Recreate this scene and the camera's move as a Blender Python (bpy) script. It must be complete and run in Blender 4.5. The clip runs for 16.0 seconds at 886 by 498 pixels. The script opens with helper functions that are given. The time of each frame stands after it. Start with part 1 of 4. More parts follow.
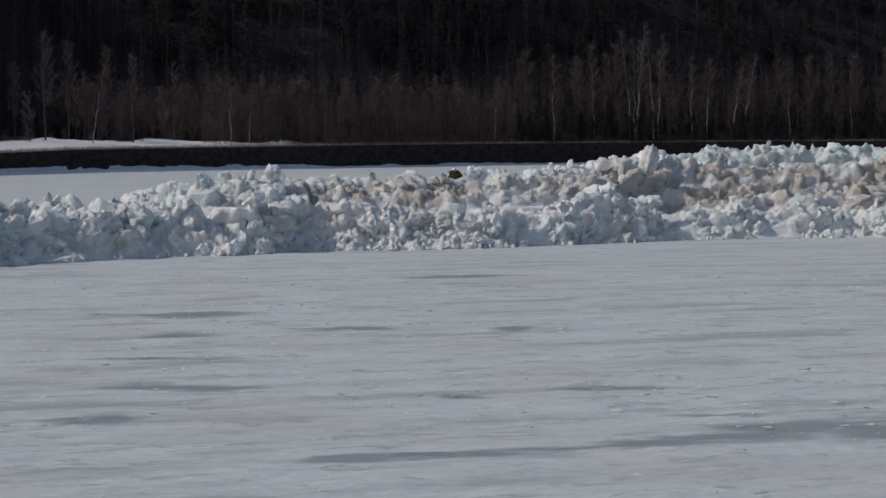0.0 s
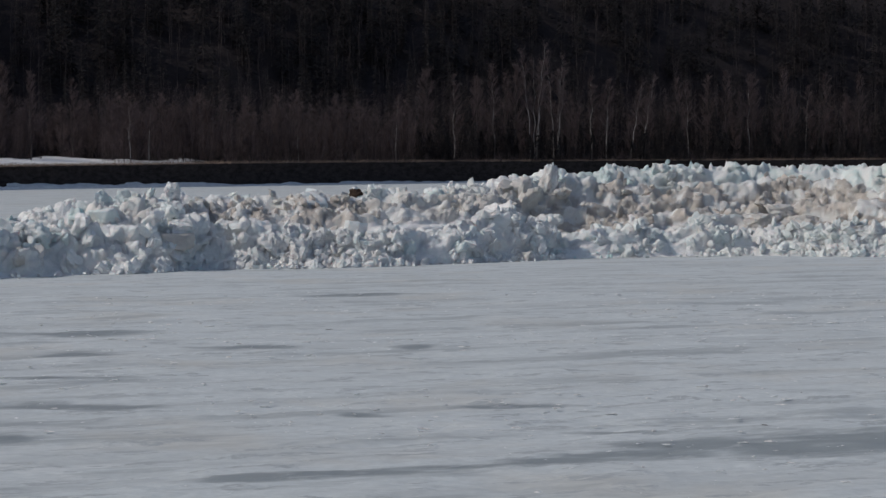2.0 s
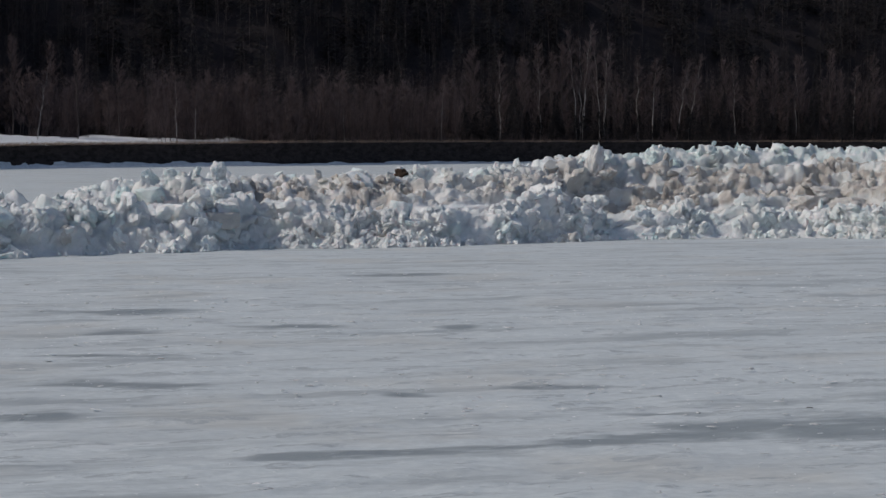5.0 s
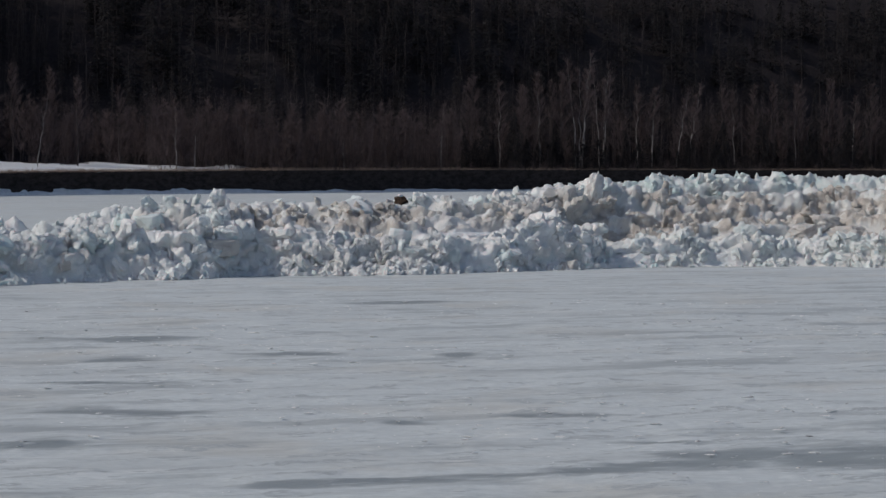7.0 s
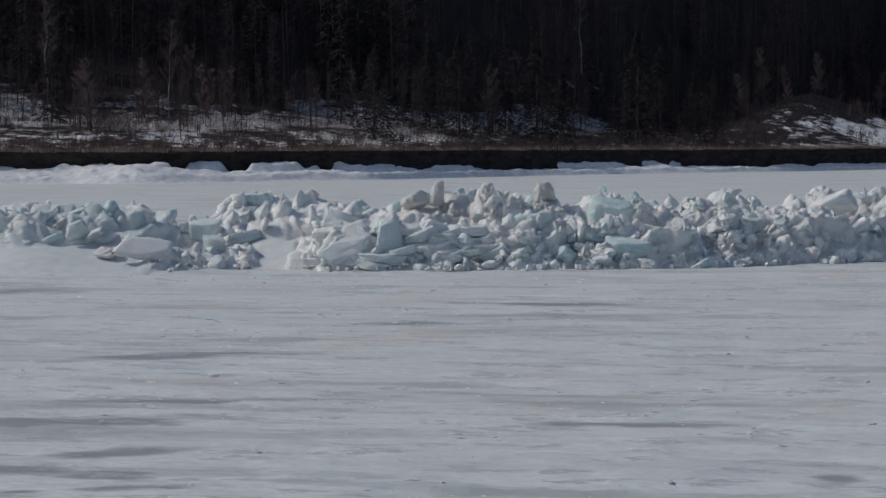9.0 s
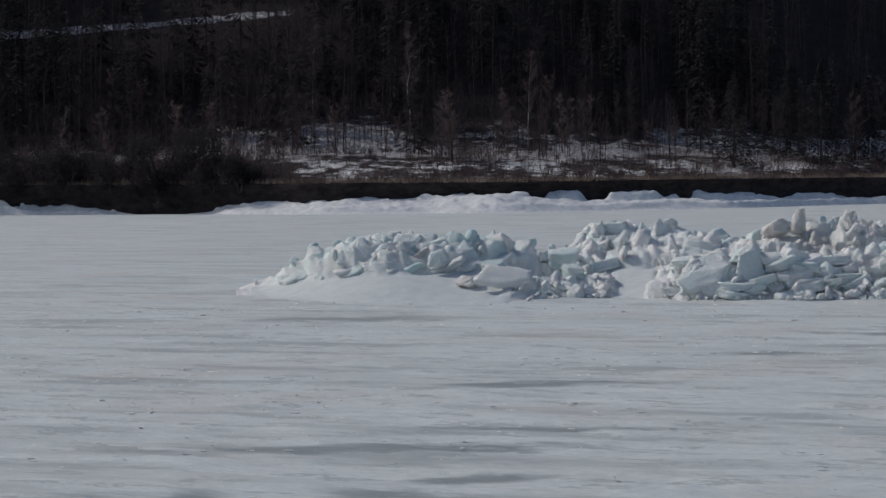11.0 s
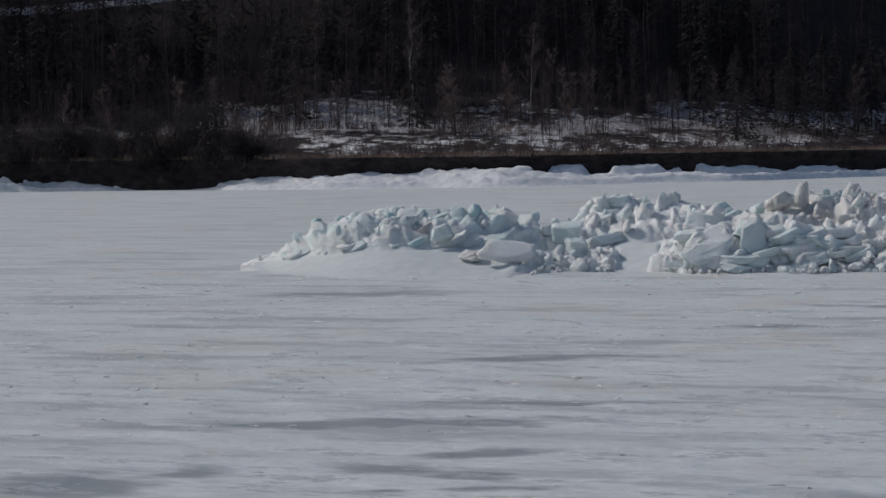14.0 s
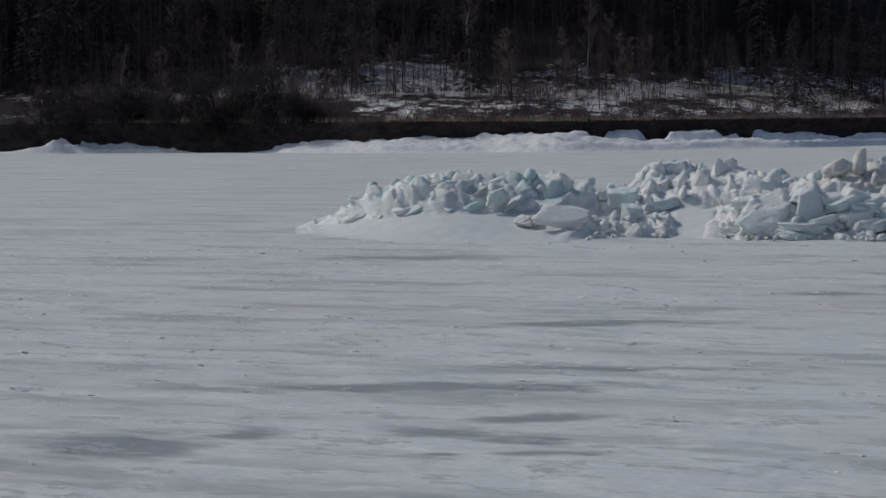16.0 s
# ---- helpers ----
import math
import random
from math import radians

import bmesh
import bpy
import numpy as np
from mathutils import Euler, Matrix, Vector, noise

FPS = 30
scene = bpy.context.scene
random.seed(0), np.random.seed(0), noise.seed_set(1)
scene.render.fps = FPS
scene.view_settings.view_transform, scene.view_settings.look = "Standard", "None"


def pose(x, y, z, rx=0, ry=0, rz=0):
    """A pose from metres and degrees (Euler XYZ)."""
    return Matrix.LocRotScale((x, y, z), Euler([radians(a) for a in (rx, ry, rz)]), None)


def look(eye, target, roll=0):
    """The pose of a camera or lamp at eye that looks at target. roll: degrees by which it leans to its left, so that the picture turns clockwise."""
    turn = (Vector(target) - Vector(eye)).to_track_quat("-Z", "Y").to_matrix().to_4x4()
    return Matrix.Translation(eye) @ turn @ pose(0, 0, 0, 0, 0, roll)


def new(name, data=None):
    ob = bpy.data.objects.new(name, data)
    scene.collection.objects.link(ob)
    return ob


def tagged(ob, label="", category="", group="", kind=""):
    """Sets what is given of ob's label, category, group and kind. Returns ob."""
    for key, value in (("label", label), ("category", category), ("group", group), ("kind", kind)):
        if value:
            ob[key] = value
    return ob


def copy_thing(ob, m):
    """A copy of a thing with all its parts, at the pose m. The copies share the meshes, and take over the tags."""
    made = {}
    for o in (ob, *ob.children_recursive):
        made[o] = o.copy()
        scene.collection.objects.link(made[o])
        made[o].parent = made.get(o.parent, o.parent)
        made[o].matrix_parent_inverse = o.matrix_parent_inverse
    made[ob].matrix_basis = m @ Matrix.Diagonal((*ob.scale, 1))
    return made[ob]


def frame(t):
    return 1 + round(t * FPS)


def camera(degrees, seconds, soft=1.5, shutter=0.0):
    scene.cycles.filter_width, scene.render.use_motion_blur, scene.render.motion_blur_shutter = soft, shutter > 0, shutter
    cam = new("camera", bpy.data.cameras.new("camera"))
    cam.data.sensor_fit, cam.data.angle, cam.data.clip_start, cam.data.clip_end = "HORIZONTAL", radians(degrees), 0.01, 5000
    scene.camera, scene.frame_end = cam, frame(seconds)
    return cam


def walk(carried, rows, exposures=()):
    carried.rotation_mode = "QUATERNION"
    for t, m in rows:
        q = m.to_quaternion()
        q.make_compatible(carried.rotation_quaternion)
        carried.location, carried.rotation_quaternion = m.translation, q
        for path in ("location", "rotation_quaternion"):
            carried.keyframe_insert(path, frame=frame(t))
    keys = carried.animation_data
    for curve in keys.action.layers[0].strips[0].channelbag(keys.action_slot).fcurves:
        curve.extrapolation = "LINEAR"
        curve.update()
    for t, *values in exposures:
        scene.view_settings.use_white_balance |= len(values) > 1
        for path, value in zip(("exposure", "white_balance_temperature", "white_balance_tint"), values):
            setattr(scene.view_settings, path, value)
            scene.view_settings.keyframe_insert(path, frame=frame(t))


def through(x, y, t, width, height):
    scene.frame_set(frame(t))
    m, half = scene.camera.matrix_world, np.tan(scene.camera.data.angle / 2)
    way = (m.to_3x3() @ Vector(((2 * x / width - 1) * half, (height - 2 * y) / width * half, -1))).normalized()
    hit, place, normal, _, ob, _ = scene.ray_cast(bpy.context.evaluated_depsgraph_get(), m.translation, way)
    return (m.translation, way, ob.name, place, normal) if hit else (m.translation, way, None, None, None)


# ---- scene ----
EYE = (0.0, 0.0, 4.0)
PATH = [  # seconds, turn to the right, tilt up, lean to the right: degrees
    (0.0, -0.000, -2.865, 0.251),
    (0.5, 1.318, -2.114, 0.299),
    (1.0, 2.405, -2.100, 0.350),
    (1.5, 2.759, -2.160, 0.099),
    (2.0, 2.692, -2.378, 0.115),
    (2.5, 2.163, -2.302, 0.376),
    (3.0, 2.141, -2.406, 0.125),
    (3.5, 2.212, -2.645, 0.070),
    (4.0, 2.100, -2.769, -0.067),
    (4.2, 1.818, -2.927, -0.038),
    (6.3, 1.361, -2.638, -0.165),
    (6.5, 1.445, -2.494, -0.251),
    (7.0, 1.486, -2.162, -0.241),
    (7.1, 1.470, -2.165, -0.250),
    (7.2, 0.500, -2.220, -0.290),
    (7.3, -0.830, -2.330, -0.340),
    (7.4, -2.984, -2.818, -0.400),
    (7.5, -4.230, -2.960, -0.441),
    (7.6, -5.491, -2.983, -0.406),
    (7.7, -7.099, -3.056, -0.374),
    (7.8, -8.715, -3.005, -0.341),
    (7.9, -10.611, -2.828, -0.309),
    (8.0, -12.831, -2.615, -0.278),
    (8.2, -15.822, -2.537, -0.092),
    (8.4, -19.420, -2.491, -0.041),
    (8.5, -21.587, -2.595, -0.015),
    (8.6, -22.684, -2.709, 0.044),
    (8.8, -24.729, -3.037, 0.162),
    (8.9, -25.526, -2.951, 0.221),
    (9.0, -26.054, -2.978, 0.281),
    (9.1, -27.319, -2.956, 0.379),
    (9.2, -30.241, -3.293, 0.650),
    (9.5, -31.465, -3.304, 0.468),
    (10.0, -33.557, -3.019, 0.723),
    (10.2, -34.475, -2.030, 0.520),
    (12.3, -36.282, -2.429, 0.846),
    (12.5, -36.303, -2.333, 0.763),
    (13.0, -36.169, -2.610, 0.783),
    (13.5, -35.884, -2.752, 0.943),
    (14.0, -35.834, -2.797, 1.020),
    (14.5, -36.255, -3.667, 0.686),
    (15.0, -36.810, -4.056, 0.698),
    (15.5, -37.147, -3.859, 0.706),
    (16.0, -37.342, -3.741, 0.631),
]


def aim(turn, tilt):
    a, e = radians(turn), radians(tilt)
    return (EYE[0] + 100 * math.sin(a) * math.cos(e), EYE[1] + 100 * math.cos(a) * math.cos(e), EYE[2] + 100 * math.sin(e))


cam = camera(23.617, 16.0, soft=1.45)
walk(cam, [(t, look(EYE, aim(turn, tilt), -lean)) for t, turn, tilt, lean in PATH], exposures=[(0.0, -0.55, 6450, 11), (4.0, -0.51, 6450, 11), (10.0, -0.53, 6450, 11), (14.5, -0.56, 6450, 11), (16.0, -0.64, 6450, 11)])

# ---- light ----
SUN_AZ, SUN_EL = -102.0, 39.0          # degrees: azimuth from +y towards +x, and height
world = bpy.data.worlds.new("sky")
scene.world = world
world.use_nodes = True
wn = world.node_tree.nodes
sky = wn.new("ShaderNodeTexSky")
sky.sky_type, sky.sun_disc = "NISHITA", False
sky.dust_density, sky.air_density = 1.8, 0.92
sky.sun_elevation, sky.sun_rotation = radians(SUN_EL), radians(SUN_AZ)
wn["Background"].inputs["Strength"].default_value = 0.105
world.node_tree.links.new(sky.outputs[0], wn["Background"].inputs["Color"])
sun = new("sun", bpy.data.lights.new("sun", "SUN"))
sun.data.energy, sun.data.angle, sun.data.color = 2.5, radians(0.6), (1.0, 0.95, 0.87)
sdir = Vector((math.sin(radians(SUN_AZ)) * math.cos(radians(SUN_EL)), math.cos(radians(SUN_AZ)) * math.cos(radians(SUN_EL)), math.sin(radians(SUN_EL))))
sun.matrix_world = Matrix.Translation(sdir * 200) @ sdir.to_track_quat("Z", "Y").to_matrix().to_4x4()


# ---- materials ----
class Mat:
    """A small node-graph builder round one Principled shader."""

    def __init__(self, name, rough=0.8):
        self.m = bpy.data.materials.new(name)
        self.m.use_nodes = True
        self.n, self.l = self.m.node_tree.nodes, self.m.node_tree.links
        self.b = self.n["Principled BSDF"]
        self.b.inputs["Roughness"].default_value = rough
        self.b.inputs["Specular IOR Level"].default_value = 0.25
        self.pos = self.n.new("ShaderNodeNewGeometry").outputs["Position"]

    def put(self, socket, v):
        if isinstance(v, bpy.types.NodeSocket):
            self.l.new(v, socket)
        else:
            socket.default_value = (*v, 1.0) if isinstance(v, tuple) and len(v) == 3 and socket.type == "RGBA" else v

    def noise(self, scale, detail=4.0, rough=0.55, stretch=(1, 1, 1), vec=None, turn=0.0):
        mp = self.n.new("ShaderNodeMapping")
        self.l.new(vec or self.pos, mp.inputs["Vector"])
        mp.vector_type = "TEXTURE"
        mp.inputs["Scale"].default_value = tuple(1 / k for k in stretch)
        mp.inputs["Rotation"].default_value = (0, 0, turn)
        t = self.n.new("ShaderNodeTexNoise")
        t.inputs["Scale"].default_value, t.inputs["Detail"].default_value, t.inputs["Roughness"].default_value = scale, detail, rough
        self.l.new(mp.outputs[0], t.inputs["Vector"])
        return t.outputs["Fac"]

    def step(self, v, lo, hi, a=0.0, b=1.0):
        t = self.n.new("ShaderNodeMapRange")
        t.interpolation_type = "SMOOTHSTEP"
        for i, x in enumerate((v, lo, hi, a, b)):
            self.put(t.inputs[i], x)
        return t.outputs[0]

    def op(self, kind, a, b=0.0):
        t = self.n.new("ShaderNodeMath")
        t.operation = kind
        self.put(t.inputs[0], a), self.put(t.inputs[1], b)
        return t.outputs[0]

    def mix(self, f, a, b):
        t = self.n.new("ShaderNodeMix")
        t.data_type = "RGBA"
        self.put(t.inputs[0], f), self.put(t.inputs[6], a), self.put(t.inputs[7], b)
        return t.outputs[2]

    def attr(self, name):
        t = self.n.new("ShaderNodeAttribute")
        t.attribute_name = name
        return t.outputs["Fac"]

    def island(self):
        return self.n.new("ShaderNodeNewGeometry").outputs["Random Per Island"]

    def object_random(self):
        return self.n.new("ShaderNodeObjectInfo").outputs["Random"]

    def done(self, colour, bump=None, strength=0.5, dist=0.05, rough=None):
        self.put(self.b.inputs["Base Color"], colour)
        if rough is not None:
            self.put(self.b.inputs["Roughness"], rough)
        if bump is not None:
            t = self.n.new("ShaderNodeBump")
            t.inputs["Strength"].default_value, t.inputs["Distance"].default_value = strength, dist
            self.l.new(bump, t.inputs["Height"])
            self.l.new(t.outputs[0], self.b.inputs["Normal"])
        return self.m


def snow_ice_material():
    """Wind-packed snow over river ice, with grey wet patches and a broken crust."""
    m = Mat("packed_snow_on_ice", 0.75)
    mid = m.noise(0.30, 6, 0.64, (0.4, 2.2, 1), turn=0.288)
    fine = m.noise(5.0, 4, 0.65, (1, 1.4, 1))
    crust = m.noise(1.5, 6, 0.68, (0.55, 1.8, 1), turn=0.288)
    edge = m.noise(1.1, 5, 0.65, (0.55, 1.8, 1), turn=0.28)
    stain = None
    for az, d, along, across, turn in PATCHES_EAST + PATCHES_WEST:
        a = radians(az)
        mp = m.n.new("ShaderNodeMapping")
        mp.vector_type = "TEXTURE"
        m.l.new(m.pos, mp.inputs["Vector"])
        mp.inputs["Location"].default_value = (d * math.sin(a), d * math.cos(a), 0)
        mp.inputs["Rotation"].default_value = (0, 0, radians(turn - az))
        mp.inputs["Scale"].default_value = (along, across, 1000)
        ln = m.n.new("ShaderNodeVectorMath")
        ln.operation = "LENGTH"
        m.l.new(mp.outputs[0], ln.inputs[0])
        stain = ln.outputs["Value"] if stain is None else m.op("MINIMUM", stain, ln.outputs["Value"])
    r = m.op("ADD", stain, m.op("MULTIPLY", m.op("SUBTRACT", edge, 0.5), 2.6))
    wet = m.step(r, 0.4, 1.3, 1.0, 0.0)
    thin = m.op("MULTIPLY", m.step(mid, 0.51, 0.66), 0.6)
    wet = m.op("MAXIMUM", wet, thin)
    base = m.mix(m.step(fine, 0.3, 0.7), (0.545, 0.588, 0.60), (0.635, 0.675, 0.685))
    bands = m.noise(0.42, 5, 0.6, (0.22, 1.15, 1), turn=0.288)
    streaks = m.noise(1.3, 5, 0.66, (0.3, 1.2, 1), turn=0.288)
    base = m.mix(m.op("MULTIPLY", m.step(bands, 0.47, 0.62), 0.45), base, (0.48, 0.51, 0.517))
    base = m.mix(m.op("MULTIPLY", m.step(streaks, 0.54, 0.70), 0.27), base, (0.44, 0.468, 0.478))
    base = m.mix(m.op("MULTIPLY", m.step(crust, 0.52, 0.64), 0.30), base, (0.455, 0.483, 0.493))
    base = m.mix(m.op("MULTIPLY", m.step(streaks, 0.44, 0.32), 0.45), base, (0.72, 0.745, 0.75))
    base = m.mix(m.op("MULTIPLY", m.step(m.noise(0.22, 4, 0.6), 0.50, 0.7), 0.34), base, (0.54, 0.505, 0.44))
    base = m.mix(m.op("MULTIPLY", wet, 0.9), base, (0.275, 0.305, 0.315))
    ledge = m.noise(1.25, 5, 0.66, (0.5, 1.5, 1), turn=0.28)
    base = m.mix(m.op("MULTIPLY", m.step(ledge, 0.575, 0.60), m.step(ledge, 0.66, 0.62)), base, (0.42, 0.45, 0.462))   # shade under the crust's small steps, put into the colour as dark rims
    relief = m.op("ADD", m.op("ADD", m.op("MULTIPLY", crust, 0.8), m.op("MULTIPLY", fine, 0.16)), m.op("MULTIPLY", m.step(ledge, 0.53, 0.57), 0.35))
    return m.done(base, relief, 0.3, 0.10, rough=m.step(wet, 0, 1, 0.8, 0.5))


def ice_material(name):
    """Broken snow-ice: white granular crust, pale blue-green where the inside shows, tan dirt."""
    m = Mat(name, 0.7)
    m.b.inputs["Specular IOR Level"].default_value = 0.25
    m.b.inputs["Subsurface Weight"].default_value, m.b.inputs["Subsurface Scale"].default_value = 0.28, 0.12
    m.b.inputs["Subsurface Radius"].default_value = (0.8, 1.0, 1.05)
    rnd = m.op("FRACT", m.op("ADD", m.island(), m.object_random()))
    dirt, blue = m.attr("dirt"), m.attr("blue")
    n1, n2 = m.noise(1.3, 4), m.noise(11.0, 5, 0.65)
    base = m.mix(m.step(n2, 0.3, 0.7), (0.88, 0.892, 0.89), (0.97, 0.972, 0.965))
    base = m.mix(m.op("MULTIPLY", m.step(m.noise(0.9, 5, 0.6), 0.48, 0.68), 0.35), base, (0.80, 0.775, 0.73))      # old snow, faintly soiled
    k = m.op("MULTIPLY", m.step(m.op("ADD", m.op("MULTIPLY", rnd, 0.45), m.op("MULTIPLY", n1, 0.7)), 0.30, 0.70), blue)
    base = m.mix(m.op("MULTIPLY", k, 0.85), base, (0.65, 0.84, 0.835))
    d = m.op("MULTIPLY", dirt, m.step(m.op("ADD", m.noise(2.4, 7, 0.68), m.op("MULTIPLY", m.op("SUBTRACT", rnd, 0.5), 0.3)), 0.16, 0.46))
    base = m.mix(d, base, m.mix(m.step(m.noise(1.1, 3), 0.35, 0.65), (0.66, 0.61, 0.55), (0.50, 0.46, 0.425)))
    relief = m.op("ADD", m.noise(4.5, 8, 0.74), m.op("MULTIPLY", m.noise(19.0, 4, 0.65), 0.5))
    return m.done(base, relief, 0.95, 0.11, rough=m.step(k, 0, 1, 0.75, 0.4))


def land_material():
    m = Mat("snowy_forest_floor", 0.9)
    m.b.inputs["Specular IOR Level"].default_value = 0.04
    cover, strewn_shade = m.attr("snow"), m.attr("strewn_shade")
    n = m.op("ADD", m.op("MULTIPLY", m.noise(0.10, 6, 0.7, (1, 1, 2.5)), 0.6), m.op("MULTIPLY", m.noise(0.7, 6, 0.72, (1, 1, 2.0)), 0.4))
    mask = m.step(m.op("ADD", n, m.op("SUBTRACT", cover, 0.5)), 0.46, 0.54)
    litter = m.mix(m.noise(0.8, 5), (0.020, 0.018, 0.020), (0.052, 0.043, 0.044))
    needles = m.op("MULTIPLY", strewn_shade, m.step(m.noise(2.3, 6, 0.75), 0.28, 0.56))
    snow = m.mix(needles, (0.80, 0.805, 0.815), (0.22, 0.21, 0.225))      # old snow with twigs and needles, darkened further for the trees' shade
    return m.done(m.mix(mask, litter, snow), m.noise(1.2, 6, 0.65), 0.7, 0.5)


def soil_material():
    m = Mat("dark_eroded_soil", 0.95)
    m.b.inputs["Specular IOR Level"].default_value = 0.04
    n = m.step(m.noise(0.7, 6, 0.7, (1, 1, 2.2)), 0.3, 0.7)
    base = m.mix(n, (0.022, 0.019, 0.019), (0.060, 0.049, 0.047))
    return m.done(base, n, 0.5, 0.25)


def plain_material(name, a, b, scale, rough=0.9, relief=0.5, stretch=(1, 1, 1), vary=0.0, through=0.0):
    """through: the share of light that passes thin leaves and twigs."""
    m = Mat(name, rough)
    m.b.inputs["Specular IOR Level"].default_value = 0.04
    n = m.noise(scale, 5, 0.6, stretch)
    base = m.mix(m.step(n, 0.3, 0.7), a, b)
    if vary:
        t = m.n.new("ShaderNodeHueSaturation")
        m.put(t.inputs["Value"], m.step(m.op("FRACT", m.op("ADD", m.object_random(), m.island())), 0, 1, 1 - vary, 1 + vary))
        m.put(t.inputs["Color"], base)
        base = t.outputs[0]
    if through:
        t, x = m.n.new("ShaderNodeBsdfTranslucent"), m.n.new("ShaderNodeMixShader")
        m.put(t.inputs["Color"], base)
        x.inputs[0].default_value = through
        m.l.new(m.b.outputs[0], x.inputs[1]), m.l.new(t.outputs[0], x.inputs[2])
        m.l.new(x.outputs[0], m.n["Material Output"].inputs["Surface"])
    return m.done(base, n, relief, 0.05)


# grey wet patches on the ice: azimuth, distance, half-length, half-width, turn
PATCHES_EAST = [
    (14.3, 30.9, 2.6, 1.45, 14), (11.2, 30.2, 2.0, 1.1, 16), (8.4, 29.2, 1.3, 0.55, 16), (5.9, 28.45, 1.2, 0.34, 15), (3.2, 27.75, 1.4, 0.30, 12), (0.4, 27.2, 1.4, 0.34, 9), (-2.2, 26.85, 1.1, 0.30, 6), (7.4, 31.4, 0.67, 0.25, -2), (4.4, 34.8, 1.13, 0.35, 6),
    (2, 45.6, 0.55, 0.61, 15), (0.4, 64, 2.22, 0.85, 13), (0.4, 33.5, 0.52, 0.23, -3), (-2.7, 46, 1.26, 0.53, 1),
    (-7, 50.2, 1.81, 0.84, -5), (-7.2, 44.9, 0.94, 0.59, -2), (-7.4, 40, 1.29, 0.53, -21), (-7.4, 35.3, 1.77, 0.57, -17), (-9.3, 31.4, 0.57, 0.58, -12),
]
PATCHES_WEST = [
    (-9.5, 31.2, 0.9, 0.57, 2), (-12.8, 49.3, 1.22, 0.61, 9), (-15.5, 25.2, 0.28, 0.37, 11), (-20.9, 29.8, 1.5, 0.36, 6), (-23.2, 51.4, 2.22, 0.66, -11),
    (-27.1, 46.2, 1.28, 0.53, -13), (-32.9, 32.9, 2.33, 0.41, -5), (-33, 39.7, 2.44, 0.53, 4), (-34.3, 24.6, 1.03, 0.25, -6), (-34.7, 27.6, 0.94, 0.32, 6), (-35.1, 25.8, 0.69, 0.45, -12),
    (-37.5, 26.4, 0.76, 0.58, -14), (-37.5, 24.7, 0.42, 0.15, 1), (-37.9, 30.7, 3.61, 0.63, -6), (-38.4, 58, 2.6, 1.12, -6), (-42.8, 26.5, 0.49, 0.41, -5), (-46.4, 25.9, 1.26, 0.95, -9),
]
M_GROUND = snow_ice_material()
M_ICE = ice_material("broken_snow_ice")
M_LAND = land_material()
M_SOIL = soil_material()
M_DRIFT = plain_material("drifted_snow", (0.60, 0.62, 0.64), (0.78, 0.79, 0.80), 1.6, 0.8, 0.9)
M_RAMP = plain_material("smooth_blown_snow", (0.55, 0.59, 0.60), (0.63, 0.665, 0.675), 2.2, 0.8, 0.6)
M_BIRCH = plain_material("birch_bark", (0.14, 0.125, 0.12), (0.38, 0.355, 0.345), 2.5, 0.8, 0.3, (1, 1, 0.4))
M_BARK = plain_material("dark_bark", (0.040, 0.034, 0.035), (0.090, 0.075, 0.074), 3.0, 0.9, 0.6, (1, 1, 0.3))
M_TWIG = plain_material("bare_brown_twigs", (0.105, 0.081, 0.083), (0.175, 0.136, 0.136), 0.5, 0.9, 0.2, vary=0.2, through=0.45)
M_FAR_TWIG = plain_material("dark_grey_twigs", (0.062, 0.050, 0.052), (0.105, 0.083, 0.085), 0.5, 0.9, 0.2, vary=0.2, through=0.45)
M_NEEDLE = plain_material("dark_conifer_needles", (0.036, 0.035, 0.037), (0.056, 0.053, 0.056), 0.8, 0.9, 0.2, vary=0.12, through=0.5)
M_EARTH = plain_material("frozen_earth", (0.03, 0.022, 0.017), (0.09, 0.065, 0.05), 4.0, 0.95, 0.8)
M_GRASS = plain_material("dry_grass", (0.20, 0.145, 0.115), (0.36, 0.27, 0.215), 0.6, 0.95, 0.3, vary=0.25)


# ---- building helpers ----
def polar(az, d, z=0.0):
    return (d * math.sin(radians(az)), d * math.cos(radians(az)), z)


def mesh_from(name, verts, faces, material, smooth=True, **attrs):
    me = bpy.data.meshes.new(name)
    me.from_pydata([tuple(v) for v in np.asarray(verts).tolist()], [], [tuple(q) for q in (faces.tolist() if isinstance(faces, np.ndarray) else faces)])
    me.materials.append(material)
    if smooth:
        me.polygons.foreach_set("use_smooth", np.ones(len(me.polygons), bool))
    for key, values in attrs.items():
        me.attributes.new(key, "FLOAT", "POINT").data.foreach_set("value", np.asarray(values, np.float32))
    me.update()
    return me


def under(ob, parent):
    ob.parent = parent
    ob.matrix_parent_inverse = parent.matrix_basis.inverted()
    return ob


def grid_faces(rows, cols):
    i = np.arange(rows * cols).reshape(rows, cols)
    return np.stack([i[:-1, :-1], i[:-1, 1:], i[1:, 1:], i[1:, :-1]], -1).reshape(-1, 4)


def stations(table, az):
    """The plan's columns at an azimuth, gliding from station to station."""
    t = np.array(table)
    return [sum(np.interp(az + d, t[:, 0], t[:, k]) for d in (-0.5, -0.25, 0, 0.25, 0.5)) / 5 for k in range(1, t.shape[1])]


def sstep(x, a, b):
    t = np.clip((x - a) / (b - a), 0, 1)
    return t * t * (3 - 2 * t)


def wobble(p, scale, octaves=4, gain=0.5):
    """Fractal noise, about -1..1, at points p (n, 3)."""
    return np.array([noise.fractal(Vector(q) * scale, gain * 2, 2.0, octaves) for q in p])


